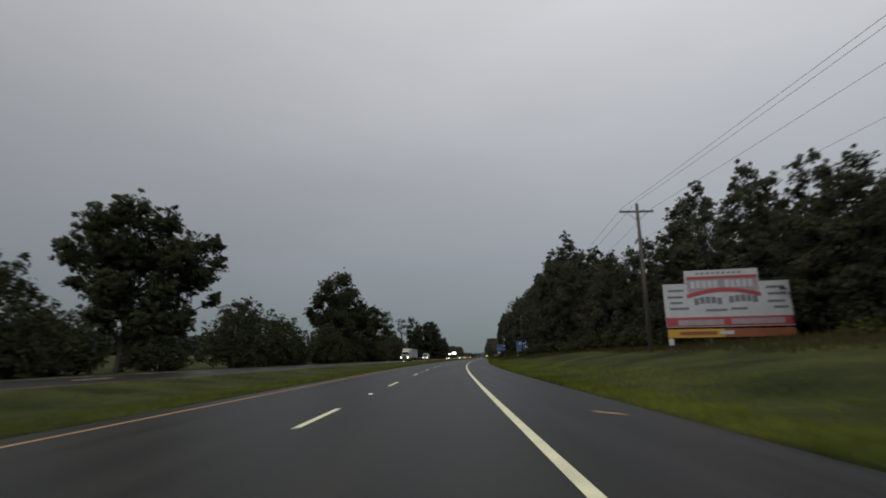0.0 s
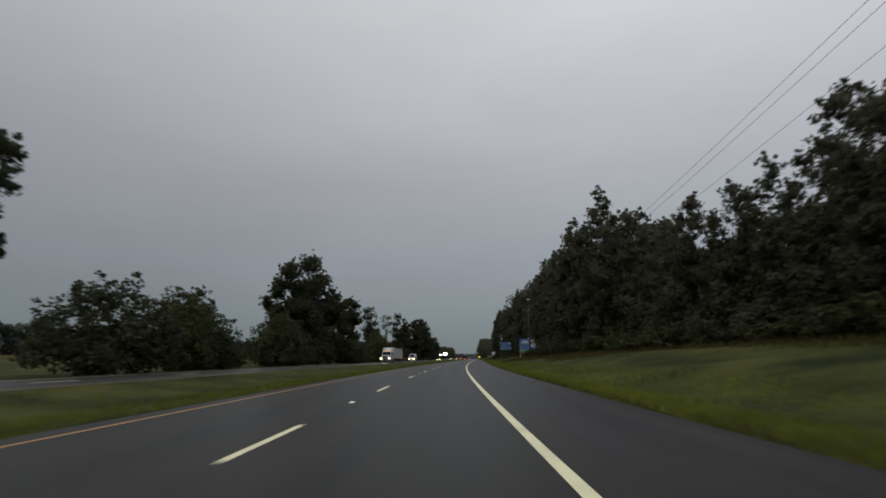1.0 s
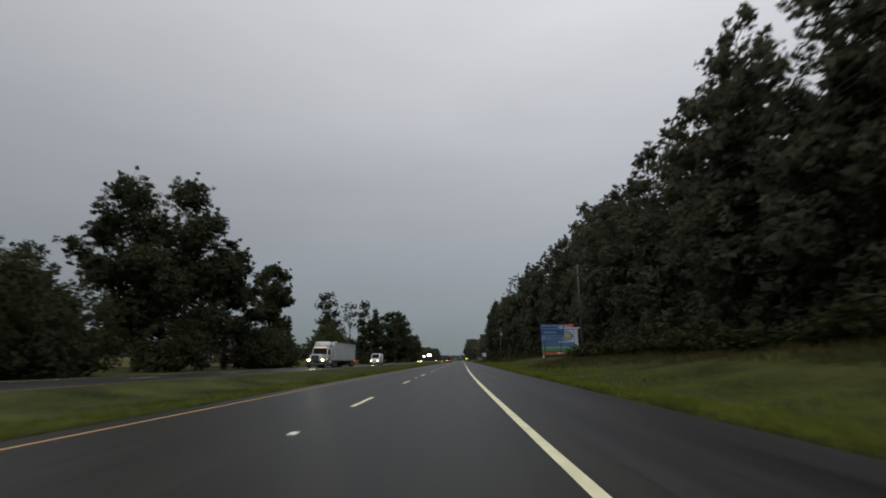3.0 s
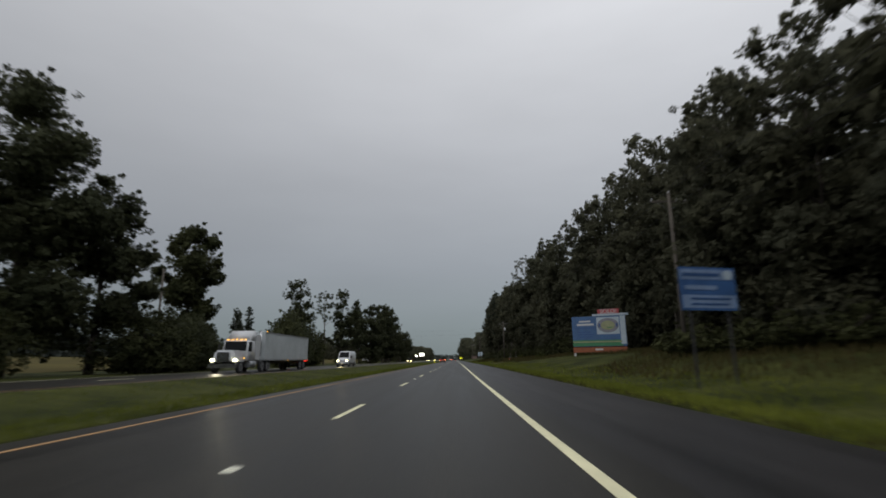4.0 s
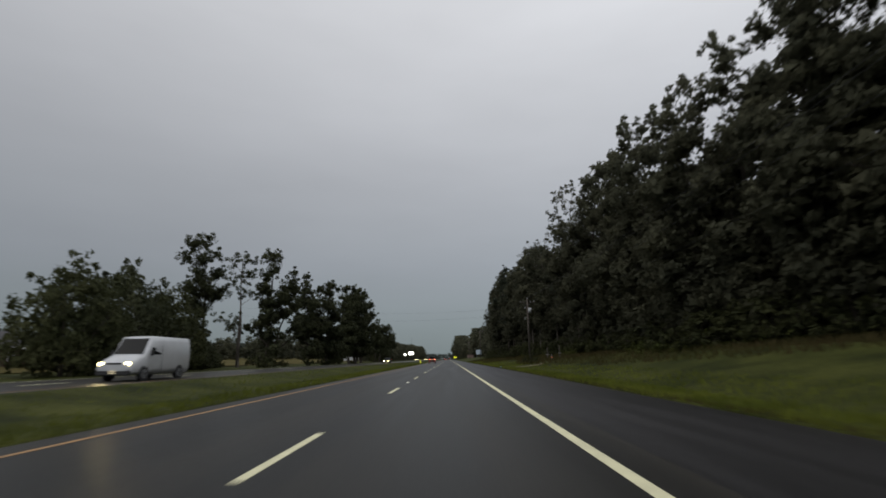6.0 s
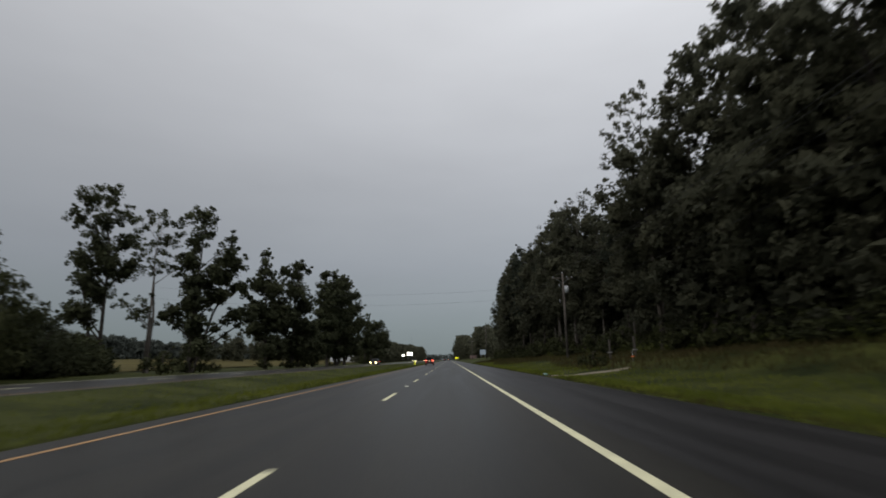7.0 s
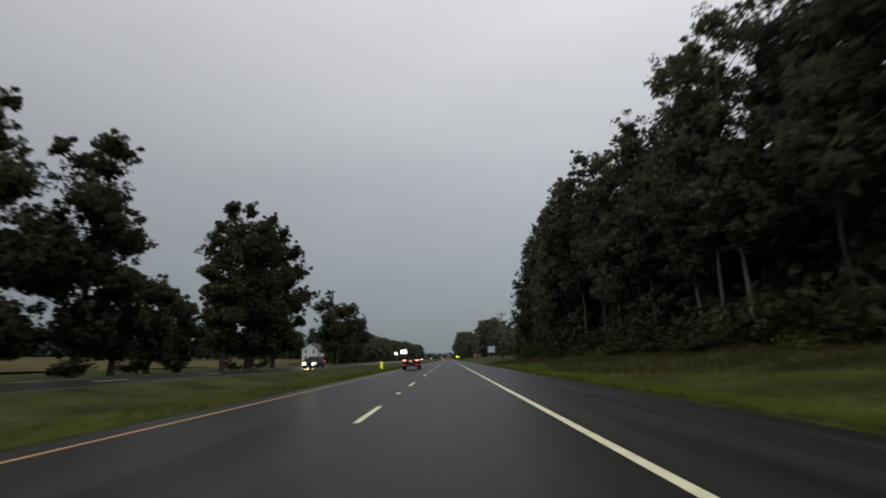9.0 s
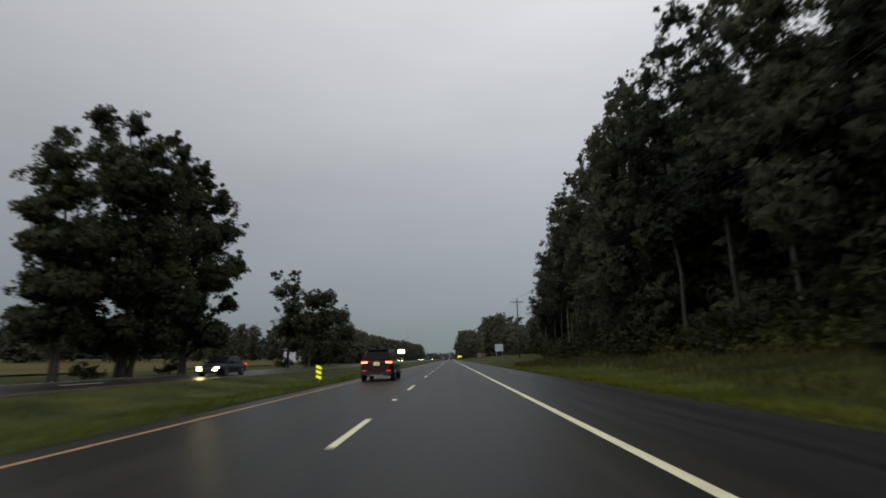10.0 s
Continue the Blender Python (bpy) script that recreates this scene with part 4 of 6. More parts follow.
CERAMIC = material("grey_insulator", (0.35, 0.36, 0.37), 0.3, vary=0.1)


def wheel(parent, x, y, r, w, rim=ALLOY, out=1):
    t = part("wheel", rod(r, r, w, (x, y, r), "x", 22, 0.03), RUBBER, parent, "black rubber tyre")
    part("rim", rod(r * 0.68, r * 0.62, 0.03, (x + out * (w / 2 + 0.004), y, r), "x", 18), rim, t)
    part("hub", rod(r * 0.2, r * 0.16, 0.04, (x + out * (w / 2 + 0.02), y, r), "x", 10), BLACK_TRIM, t)
    for k in range(5):
        a = k * 72
        part("spoke_gap", box(0.02, r * 0.2, r * 0.26, (0, 0, 0), 0.004, 1.0, Matrix.Translation((x + out * (w / 2 + 0.014), y, r)) @ pose(0, 0, 0, a, 0, 0) @ Matrix.Translation((0, 0, r * 0.42))), BLACK_TRIM, t)
    return t


def body_loft(sections):
    """A closed shell through cross-sections (y, bottom, top, half width low, half width high)."""
    bm = bmesh.new()
    rings = []
    for y, z0, z1, w0, w1 in sections:
        h = z1 - z0
        half = [(w0 * 0.90, z0), (w0, z0 + 0.16 * h), (w0 * 1.01, z0 + 0.5 * h), (w0 * 0.5 + w1 * 0.5, z0 + 0.86 * h), (w1 * 0.92, z1 - 0.02), (w1 * 0.5, z1 + 0.015)]
        ring = [bm.verts.new((x, y, z)) for x, z in half] + [bm.verts.new((-x, y, z)) for x, z in half[::-1]]
        rings.append(ring)
    n = len(rings[0])
    for a, b in zip(rings, rings[1:]):
        for k in range(n):
            bm.faces.new((a[k], a[(k + 1) % n], b[(k + 1) % n], b[k]))
    bm.faces.new(rings[0][::-1])
    bm.faces.new(rings[-1])
    bmesh.ops.recalc_face_normals(bm, faces=bm.faces)
    for f in bm.faces:
        f.smooth = len(f.verts) == 4
    return bm


def frustum(y0, y1, y2, y3, z0, z1, w0, w1):
    """A cabin: rear foot y0, rear top y1, front top y2, front foot y3. Gives the shell and its four faces."""
    lo = [Vector(p) for p in ((-w0, y0, z0), (w0, y0, z0), (w0, y3, z0), (-w0, y3, z0))]
    hi = [Vector(p) for p in ((-w1, y1, z1), (w1, y1, z1), (w1, y2, z1), (-w1, y2, z1))]
    bm = bmesh.new()
    a, b = [bm.verts.new(p) for p in lo], [bm.verts.new(p) for p in hi]
    bm.faces.new(b)
    bm.faces.new(a[::-1])
    faces = []
    for i in range(4):
        j = (i + 1) % 4
        bm.faces.new((a[i], a[j], b[j], b[i]))
        faces.append((lo[i], lo[j], hi[j], hi[i]))
    bmesh.ops.bevel(bm, geom=bm.edges[:], offset=0.05, segments=3, affect="EDGES")
    for f in bm.faces:
        f.smooth = True
    return bm, faces   # faces: rear, right side, front, left side


def car(name, label, category, paint, L=4.75, W=1.88, H=1.68, belt=1.0, clear=0.22, r=0.36, wb=2.78, cabin=(0.02, 0.14, 0.56, 0.76), head=HEAD, lit_rear=False, rails=False, nose=0.78):
    """A car whose front looks along +y, its middle at the origin."""
    ob = tagged(new(name), label, category)
    hw, y0 = W / 2, -L / 2
    sec = [(y0, 0.42, belt * 0.93, hw * 0.80, hw * 0.78), (y0 + 0.12, clear + 0.08, belt * 0.99, hw * 0.95, hw * 0.90), (y0 + 0.5, clear, belt, hw, hw * 0.94), (0, clear, belt, hw, hw * 0.95),
           (L / 2 - L * 0.26, clear, belt * 0.98, hw, hw * 0.93), (L / 2 - 0.45, clear, belt * (nose + 0.08), hw * 0.97, hw * 0.86), (L / 2 - 0.12, clear + 0.05, belt * nose, hw * 0.90, hw * 0.74), (L / 2, 0.36, belt * nose * 0.82, hw * 0.74, hw * 0.66)]
    part("body", body_loft(sec), paint, ob)
    c = [y0 + f * L for f in cabin]
    shell, faces = frustum(c[0] + 0.08, c[1], c[2], c[3], belt - 0.05, H - (0.05 if rails else 0.0), hw * 0.92, hw * 0.72)
    part("cabin", shell, paint, ob)
    rear, right, front, left = faces
    part("rear_window", patch(rear, 0.08, 0.92, 0.16, 0.90), GLASS_DARK, ob)
    part("windscreen", patch(front, 0.06, 0.94, 0.10, 0.92), GLASS_DARK, ob)
    cuts = (0.09, 0.36, 0.66, 0.93)
    for a, b in zip(cuts, cuts[1:]):
        part("side_window", patch(right, a + 0.012, b - 0.012, 0.14, 0.88), GLASS_DARK, ob)
        part("side_window", patch(left, 1 - b + 0.012, 1 - a - 0.012, 0.14, 0.88), GLASS_DARK, ob)
    for sx in (-1, 1):
        for yy in (-wb / 2 - 0.05, wb / 2 - 0.05):
            # Black disc on the body in place of the wheel well's shaded hollow.
            part("wheel_arch", rod(r * 1.17, r * 1.17, 0.04, (sx * (hw * 0.995), yy, r * 1.05), "x", 22), BLACK_TRIM, ob)
            wheel(ob, sx * (hw - 0.09), yy, r, 0.23, out=sx)
        part("mirror", box(0.2, 0.1, 0.15, (sx * (hw + 0.1), c[3] - 0.38, belt + 0.08), 0.03), paint, ob)
        part("side_trim", box(0.02, L * 0.52, 0.09, (sx * (hw + 0.012), 0, clear + 0.13), 0.006), BLACK_TRIM, ob)
        for yy in (-0.55, 0.45):
            part("door_handle", box(0.03, 0.2, 0.03, (sx * (hw * 0.975 + 0.01), yy, belt - 0.12), 0.008), CHROME, ob)
        lz = belt * nose - 0.10
        part("head_lamp", box(0.38, 0.14, 0.13, (sx * hw * 0.66, L / 2 - 0.10, lz), 0.04), head, ob, "lit head lamp")
        part("fog_lamp", box(0.34, 0.08, 0.10, (sx * hw * 0.62, L / 2 + 0.03, 0.47), 0.02), head if lit_rear is None else BLACK_TRIM, ob)
        tail = part("tail_lamp", box(0.38, 0.10, 0.13, (sx * hw * 0.74, y0 + 0.05, belt - 0.08), 0.03), TAIL, ob, "lit red tail lamp")
        if lit_rear:
            for dx in (-0.115, 0.0, 0.115):
                part("lamp_core", box(0.085, 0.03, 0.05, (sx * hw * 0.74 + dx, y0 - 0.008, belt - 0.085), 0.012), BRAKE, tail)
            part("low_tail_lamp", box(0.24, 0.03, 0.05, (sx * hw * 0.74, y0 + 0.0, 0.56), 0.01), REFLECTOR, ob)
            part("exhaust", rod(0.04, 0.04, 0.12, (sx * hw * 0.55, y0 + 0.03, 0.30), "y", 10), CHROME, ob)
        if rails:
            part("roof_rail", box(0.05, (c[2] - c[1]) * 0.96, 0.05, (sx * hw * 0.69, (c[1] + c[2]) / 2, H - 0.01), 0.016), CHROME, ob)
    part("front_bumper", box(W * 0.86, 0.16, 0.20, (0, L / 2 - 0.05, 0.38), 0.05), BLACK_TRIM, ob)
    part("grille", box(W * 0.42, 0.05, 0.16, (0, L / 2 - 0.02, belt * nose - 0.16), 0.02), BLACK_TRIM, ob)
    part("rear_bumper", box(W * 0.92, 0.20, 0.24, (0, y0 + 0.06, 0.42), 0.06), BLACK_TRIM if rails else paint, ob)
    pl = part("licence_plate", box(0.31, 0.012, 0.16, (0, y0 - 0.012, belt - 0.16), 0.004), PLATE_GLOW, ob)
    for dx in (-0.07, 0.02, 0.09):
        part("plate_bar", box(0.05, 0.004, 0.07, (dx, y0 - 0.021, belt - 0.165)), BLACK_TRIM, pl)
    if rails:
        for face in (right, left):
            part("window_trim", patch(face, 0.06, 0.95, 0.885, 0.915, 0.006), CHROME, ob)
            part("window_trim", patch(face, 0.06, 0.95, 0.10, 0.135, 0.006), CHROME, ob)
        part("spoiler", box(W * 0.66, 0.22, 0.05, (0, c[1] - 0.05, H - 0.07), 0.02), paint, ob)
        part("rear_wiper", box(0.5, 0.02, 0.02, (0.1, c[0] + 0.07, belt + 0.12)), BLACK_TRIM, ob)
        part("badge", box(0.13, 0.012, 0.05, (0, y0 + 0.03, belt + 0.02), 0.004), CHROME, ob)
        part("skid_plate", box(W * 0.42, 0.06, 0.06, (0, y0 + 0.0, 0.31), 0.02), STEEL, ob)
    return ob


def park(ob, s, d, facing=1, z=0.0):
    ob.matrix_world = pose(*at(s, d), z if facing < 0 else float(road_z(d)), 0, 0, turn_at(s) + (0 if facing > 0 else 180))
    return ob


# ---- vehicles on the road ----
park(car("suv", "dark maroon five-door SUV with lit tail lamps in the passing lane", "car", PAINT_DARK, lit_rear=True, rails=True, W=1.80, H=1.76, belt=1.08, clear=0.27, nose=0.9, cabin=(0.01, 0.10, 0.56, 0.74)), 299.9, -6.1)
park(car("sedan", "black sedan with lit head lamps on the far carriageway", "car", PAINT_BLACK, L=4.8, W=1.84, H=1.45, belt=0.92, r=0.33, cabin=(0.10, 0.24, 0.52, 0.74), lit_rear=None, head=HEAD), 308.3, -19.4, -1, FAR_Z)
for s, d, paint, label in ((447, -19.4, PAINT_GREY, "grey car"), (560, -19.3, PAINT_BLACK, "dark car"), (640, -22.9, PAINT_BLACK, "dark car"), (735, -19.2, PAINT_GREY, "grey car"), (850, -22.6, PAINT_GREY, "grey car")):
    park(car("sedan", label + " with lit head lamps far down the road", "car", paint, L=4.7, W=1.84, H=1.48, belt=0.94, r=0.33, cabin=(0.08, 0.22, 0.54, 0.74), lit_rear=None), s, d, -1, FAR_Z)
for s, d in ((610, -5.6), (690, -1.9), (760, -5.5)):
    park(car("sedan", "dark car with glowing tail lamps far ahead", "car", PAINT_BLACK, L=4.7, W=1.84, H=1.5, belt=0.94, r=0.33, cabin=(0.08, 0.22, 0.54, 0.74), lit_rear=True), s, d)


def van(label):
    ob = tagged(new("van"), label, "van")
    L, W, H = 5.9, 2.0, 2.45
    part("body", body_loft([(-L / 2, 0.42, H - 0.10, 0.96, 0.86), (-L / 2 + 0.1, 0.32, H, 1.0, 0.90), (0.4, 0.32, H, 1.0, 0.90), (1.15, 0.32, H - 0.06, 1.0, 0.86), (1.75, 0.32, 1.42, 1.0, 0.92), (2.5, 0.34, 1.18, 0.98, 0.86), (L / 2 - 0.08, 0.36, 1.0, 0.92, 0.8), (L / 2, 0.42, 0.84, 0.8, 0.7)]), PAINT_WHITE, ob)
    part("windscreen", plate([(0.80, 1.80, 1.44), (-0.80, 1.80, 1.44), (-0.72, 1.20, 2.30), (0.72, 1.20, 2.30)], 0.012), GLASS_DARK, ob)
    for sx in (-1, 1):
        q = [(sx * 1.0, 0.35, 1.40), (sx * 1.0, 1.45, 1.40), (sx * 0.92, 1.05, 2.05), (sx * 0.94, 0.35, 2.05)]
        part("side_window", plate(q if sx > 0 else q[::-1], 0.01), GLASS_DARK, ob)
        part("head_lamp", box(0.34, 0.10, 0.24, (sx * 0.70, L / 2 - 0.08, 0.88), 0.04), HEAD, ob, "lit head lamp")
        part("mirror", box(0.14, 0.16, 0.34, (sx * 1.14, 1.45, 1.50), 0.03), BLACK_TRIM, ob)
        part("door_seam", box(0.01, 0.02, 1.5, (sx * 1.008, 0.25, 1.15)), BLACK_TRIM, ob)
        part("tail_lamp", box(0.14, 0.05, 0.5, (sx * 0.86, -L / 2 - 0.01, 1.1), 0.02), TAIL, ob)
        for yy in (-1.75, 1.85):
            # Black disc again for the dark of the wheel well.
            part("wheel_arch", rod(0.43, 0.43, 0.03, (sx * 0.99, yy, 0.38), "x", 20), BLACK_TRIM, ob)
            wheel(ob, sx * 0.90, yy, 0.36, 0.23, STEEL, sx)
    part("front_bumper", box(1.84, 0.2, 0.3, (0, L / 2 - 0.04, 0.45), 0.06), BLACK_TRIM, ob)
    part("grille", box(0.9, 0.05, 0.22, (0, L / 2 - 0.03, 0.86), 0.03), BLACK_TRIM, ob)
    pl = part("licence_plate", box(0.31, 0.012, 0.16, (0, L / 2 + 0.065, 0.48)), PLATE_GLOW, ob)
    part("plate_bar", box(0.2, 0.004, 0.06, (0, L / 2 + 0.074, 0.48)), BLACK_TRIM, pl)
    return ob


park(van("plain white delivery van with lit head lamps on the far carriageway"), 191.6, -19.4, -1, FAR_Z)


def semi_truck():
    ob = tagged(new("semi_truck"), "white bonneted lorry pulling a long white box trailer, lamps lit", "truck")
    hood = part("hood", box(1.9, 2.0, 0.95, (0, 9.6, 1.45), 0.16, 0.88), PAINT_WHITE, ob)
    part("grille", box(1.1, 0.08, 0.8, (0, 10.62, 1.35), 0.05), CHROME, hood)
    part("front_bumper", box(2.4, 0.25, 0.36, (0, 10.65, 0.60), 0.06), CHROME, ob)
    cab, faces = frustum(6.6, 6.65, 8.15, 8.6, 1.0, 2.85, 1.18, 1.1)
    part("cab", cab, PAINT_WHITE, ob)
    rear, right, front, left = faces
    part("windscreen", patch(front, 0.06, 0.94, 0.48, 0.94), GLASS_DARK, ob)
    part("side_window", patch(right, 0.45, 0.93, 0.45, 0.92), GLASS_DARK, ob)
    part("side_window", patch(left, 0.07, 0.55, 0.45, 0.92), GLASS_DARK, ob)
    fair, _ = frustum(6.5, 6.55, 7.0, 8.0, 2.8, 3.75, 1.1, 1.05)
    part("roof_fairing", fair, PAINT_WHITE, ob)
    part("sleeper", box(2.3, 1.3, 2.4, (0, 6.0, 2.2), 0.1), PAINT_WHITE, ob)
    for k in range(5):
        part("roof_lamp", box(0.16, 0.08, 0.06, (-0.8 + 0.4 * k, 8.12, 2.90), 0.015), AMBER, ob, "lit amber lamp")
    for sx in (-1, 1):
        part("fender", box(0.42, 1.4, 0.5, (sx * 1.02, 9.7, 1.05), 0.14), PAINT_WHITE, ob)
        part("head_lamp", box(0.36, 0.12, 0.22, (sx * 0.98, 10.44, 1.08), 0.04), HEAD_WHITE, ob, "lit head lamp")
        part("turn_lamp", box(0.06, 0.16, 0.08, (sx * 1.25, 9.2, 1.25), 0.01), AMBER, ob)
        part("mirror", box(0.1, 0.12, 0.6, (sx * 1.45, 8.35, 2.2), 0.02), BLACK_TRIM, ob)
        part("fuel_tank", rod(0.32, 0.32, 1.4, (sx * 0.98, 7.2, 0.72), "y", 16, 0.03), STEEL, ob)
        part("exhaust_stack", rod(0.07, 0.07, 2.4, (sx * 1.05, 5.25, 2.6), "z", 10), CHROME, ob)
        for yy in (9.7, 4.9, 3.6, -8.1, -9.4):
            wheel(ob, sx * 1.05, yy, 0.51, 0.3, STEEL, sx)
    part("chassis", box(0.9, 6.6, 0.3, (0, 6.5, 0.85), 0.03), BLACK_TRIM, ob)
    tr = part("trailer", box(2.58, 14.2, 2.75, (0, -3.6, 2.4), 0.03), TRAILER, ob, "long smooth white box trailer")
    for sx in (-1, 1):
        part("top_rail", box(0.05, 14.2, 0.12, (sx * 1.30, -3.6, 3.71), 0.01), STEEL, tr)
        part("bottom_rail", box(0.05, 14.2, 0.16, (sx * 1.30, -3.6, 1.09), 0.01), STEEL, tr)
        for k in range(11):
            part("panel_seam", box(0.006, 0.03, 2.46, (sx * 1.2905, -10.0 + 1.27 * k, 2.42)), TRAILER, tr)
        part("marker_lamp", box(0.04, 0.16, 0.07, (sx * 1.33, -3.2, 1.02), 0.01), AMBER, tr, "lit amber lamp")
        part("marker_lamp", box(0.04, 0.14, 0.06, (sx * 1.33, 3.3, 3.76), 0.01), AMBER, tr, "lit amber lamp")
        part("tail_marker", box(0.04, 0.16, 0.07, (sx * 1.33, -10.5, 1.02), 0.01), TAIL, tr)
        part("tail_lamp", box(0.3, 0.04, 0.12, (sx * 0.95, -10.72, 1.0), 0.01), TAIL, tr)
        part("landing_leg", box(0.12, 0.12, 0.8, (sx * 0.8, 0.8, 0.68), 0.01), STEEL, tr)
        part("mud_flap", box(0.6, 0.02, 0.6, (sx * 1.0, -10.2, 0.45)), RUBBER, tr)
    part("underframe", box(1.0, 13.4, 0.28, (0, -3.7, 0.88), 0.02), BLACK_TRIM, tr)
    part("bumper_bar", box(2.3, 0.1, 0.12, (0, -10.6, 0.55), 0.02), STEEL, tr)
    # the tractor is coupled close to the trailer
    for o in ob.children:
        if o is not tr and min(v.co.y for v in o.data.vertices) > 0:
            o.location.y -= 1.2
    return ob


park(semi_truck(), 160.0, -21.0, -1, FAR_Z)

# beams of the nearer head lamps
for s, d, zz, e, col in ((150.1, -21.0, 1.08, 110, (1.0, 0.90, 0.62)), (188.3, -19.4, 0.9, 110, (1.0, 0.78, 0.36)), (305.5, -19.4, 0.75, 110, (1.0, 0.76, 0.34))):
    beam = new("head_lamp_beam", bpy.data.lights.new("head_lamp_beam", "SPOT"))
    beam.data.energy, beam.data.color, beam.data.spot_size, beam.data.spot_blend, beam.data.shadow_soft_size = e, col, radians(70), 0.8, 0.25
    x, y = at(s - 0.4, d)
    tx, ty = at(s - 14, d + 1.5)
    beam.matrix_world = look((x, y, FAR_Z + zz), (tx, ty, 0.2))

# ---- poles and wires ----
POLES = ((-72, 12.9), (35.9, 12.8), (141, 13.6), (249.4, 12.3), (369, 11.5), (480, 11.5))


def utility_pole(s, d, h, transformer=False, arm=True):
    x, y = at(s, d)
    ob = tagged(new("utility_pole"), "weathered wooden utility pole with a crossarm" if arm else "plain weathered wooden pole", "utility pole", "poles along the road")
    ob.matrix_world = pose(x, y, float(ground_z(s, d)), 0, 0, turn_at(s))
    part("pole", rod(0.17, 0.11, h + 0.4, (0, 0, h / 2 - 0.2), sides=14), WOOD_POLE, ob)
    if arm:
        part("crossarm", box(2.5, 0.11, 0.13, (0, 0.16, h - 0.55), 0.01), WOOD_POLE, ob)
        for sx in (-1, 1):
            part("brace", tube_bm([((sx * 0.75, 0.16, h - 0.6), 0.02), ((0, 0.14, h - 1.25), 0.02)]), STEEL, ob)
        for xx, zz in ((-1.15, h - 0.42), (1.15, h - 0.42), (0.0, h + 0.06), (0.55, h - 0.42)):
            part("insulator", rod(0.06, 0.035, 0.2, (xx, 0.16 if xx else 0, zz), sides=10), CERAMIC, ob)
    if transformer:
        part("transformer", rod(0.26, 0.26, 0.85, (0.36, -0.1, h - 2.0), sides=18, bevel=0.03), CERAMIC, ob, "grey pole-mounted transformer")
        part("fuse_holder", rod(0.035, 0.035, 0.4, (-0.45, 0.05, h - 1.5), sides=8), CERAMIC, ob)
        part("fuse_holder", rod(0.035, 0.035, 0.4, (-0.5, 0.05, h - 3.4), sides=8), CERAMIC, ob)
    return ob


def tube_bm(run):
    me = tubes_mesh("tube", [[(Vector(p), r) for p, r in run]], STEEL, 6)
    bm = bmesh.new()
    bm.from_mesh(me)
    bpy.data.meshes.remove(me)
    return bm


HP = (11.0, 10.9, 11.0, 10.2, 11.5, 11.0)
for (s, d), h in zip(POLES, HP):
    utility_pole(s, d, h, transformer=abs(s - 249.4) < 1)
for (sa, da), ha, (sb, db), hb in zip(POLES, HP, POLES[1:], HP[1:]):
    za, zb = float(ground_z(sa, da)) + ha, float(ground_z(sb, db)) + hb
    for off, dz, r in ((-1.15, -0.32, 0.009), (1.15, -0.32, 0.009), (0.0, 0.16, 0.009), (0.12, -2.7, 0.006)):
        tagged(new("power_line", wire_mesh("power_line", (*at(sa, da + off), za + dz), (*at(sb, db + off), zb + dz), 1.3, r, CABLE)), "thin dark overhead wire strung between utility poles", "wire", "overhead wires")
utility_pole(166.0, -36.3, 12.2, arm=False)
utility_pole(249.5, -38.5, 11.6, arm=False)
for za, zb in ((9.9, 10.4), (8.7, 9.0)):
    for q in (-0.12, 0.12):
        tagged(new("power_line", wire_mesh("power_line", (*at(249.4 + q, 12.2), za), (*at(249.5 + q, -38.4), zb), 1.2, 0.0032, CABLE)), "thin dark overhead wire crossing above the road", "wire", "overhead wires")

# ---- billboards and signs ----
SIGN_WHITE = material("white_sign_vinyl", (0.40, 0.40, 0.40), 0.6, vary=0.08, scale=1.2, fine=10)
SIGN_RED = material("red_sign_vinyl", (0.30, 0.045, 0.05), 0.6, vary=0.1, scale=1.5, fine=10)
SIGN_GREY = material("grey_sign_print", (0.13, 0.135, 0.15), 0.6, vary=0.15, scale=2, fine=10)
SIGN_BLUE = material("blue_sign_vinyl", (0.034, 0.088, 0.20), 0.6, vary=0.15, scale=1, fine=10)
SIGN_NAVY = material("dark_blue_print", (0.02, 0.06, 0.18), 0.6, vary=0.1, scale=2, fine=10)
SIGN_GREEN = material("green_sign_vinyl", (0.03, 0.15, 0.065), 0.6, vary=0.12, scale=1.5, fine=10)
SIGN_LIME = material("pale_green_print", (0.22, 0.235, 0.13), 0.6, vary=0.12, scale=1.5, fine=10)
SIGN_ORANGE = material("orange_brown_board", (0.20, 0.06, 0.022), 0.7, vary=0.15, scale=1.5, fine=12)
SIGN_YELLOW = material("yellow_board", (0.42, 0.235, 0.02), 0.6, vary=0.1, scale=1.5, fine=12)
SIGN_PALE = material("pale_blue_board", (0.31, 0.37, 0.42), 0.6, vary=0.08, scale=1.5, fine=12)
# Emission added to the sheeting, standing in for headlight thrown back.
FLUO_GLOW = material("fluorescent_sheeting_with_glow", (0.82, 0.84, 0.02), 0.4, vary=0.08, scale=4, fine=20, emit=(0.95, 0.98, 0.03), power=0.5)
LIT_PANEL = material("lit_white_panel", (0.9, 0.9, 0.85), 0.4, vary=0.02, emit=(1.0, 0.97, 0.85), power=6.0)
LAMP_WARM = material("lit_yard_lamp", (0.9, 0.8, 0.5), 0.4, vary=0.02, emit=(1.0, 0.85, 0.45), power=20.0)


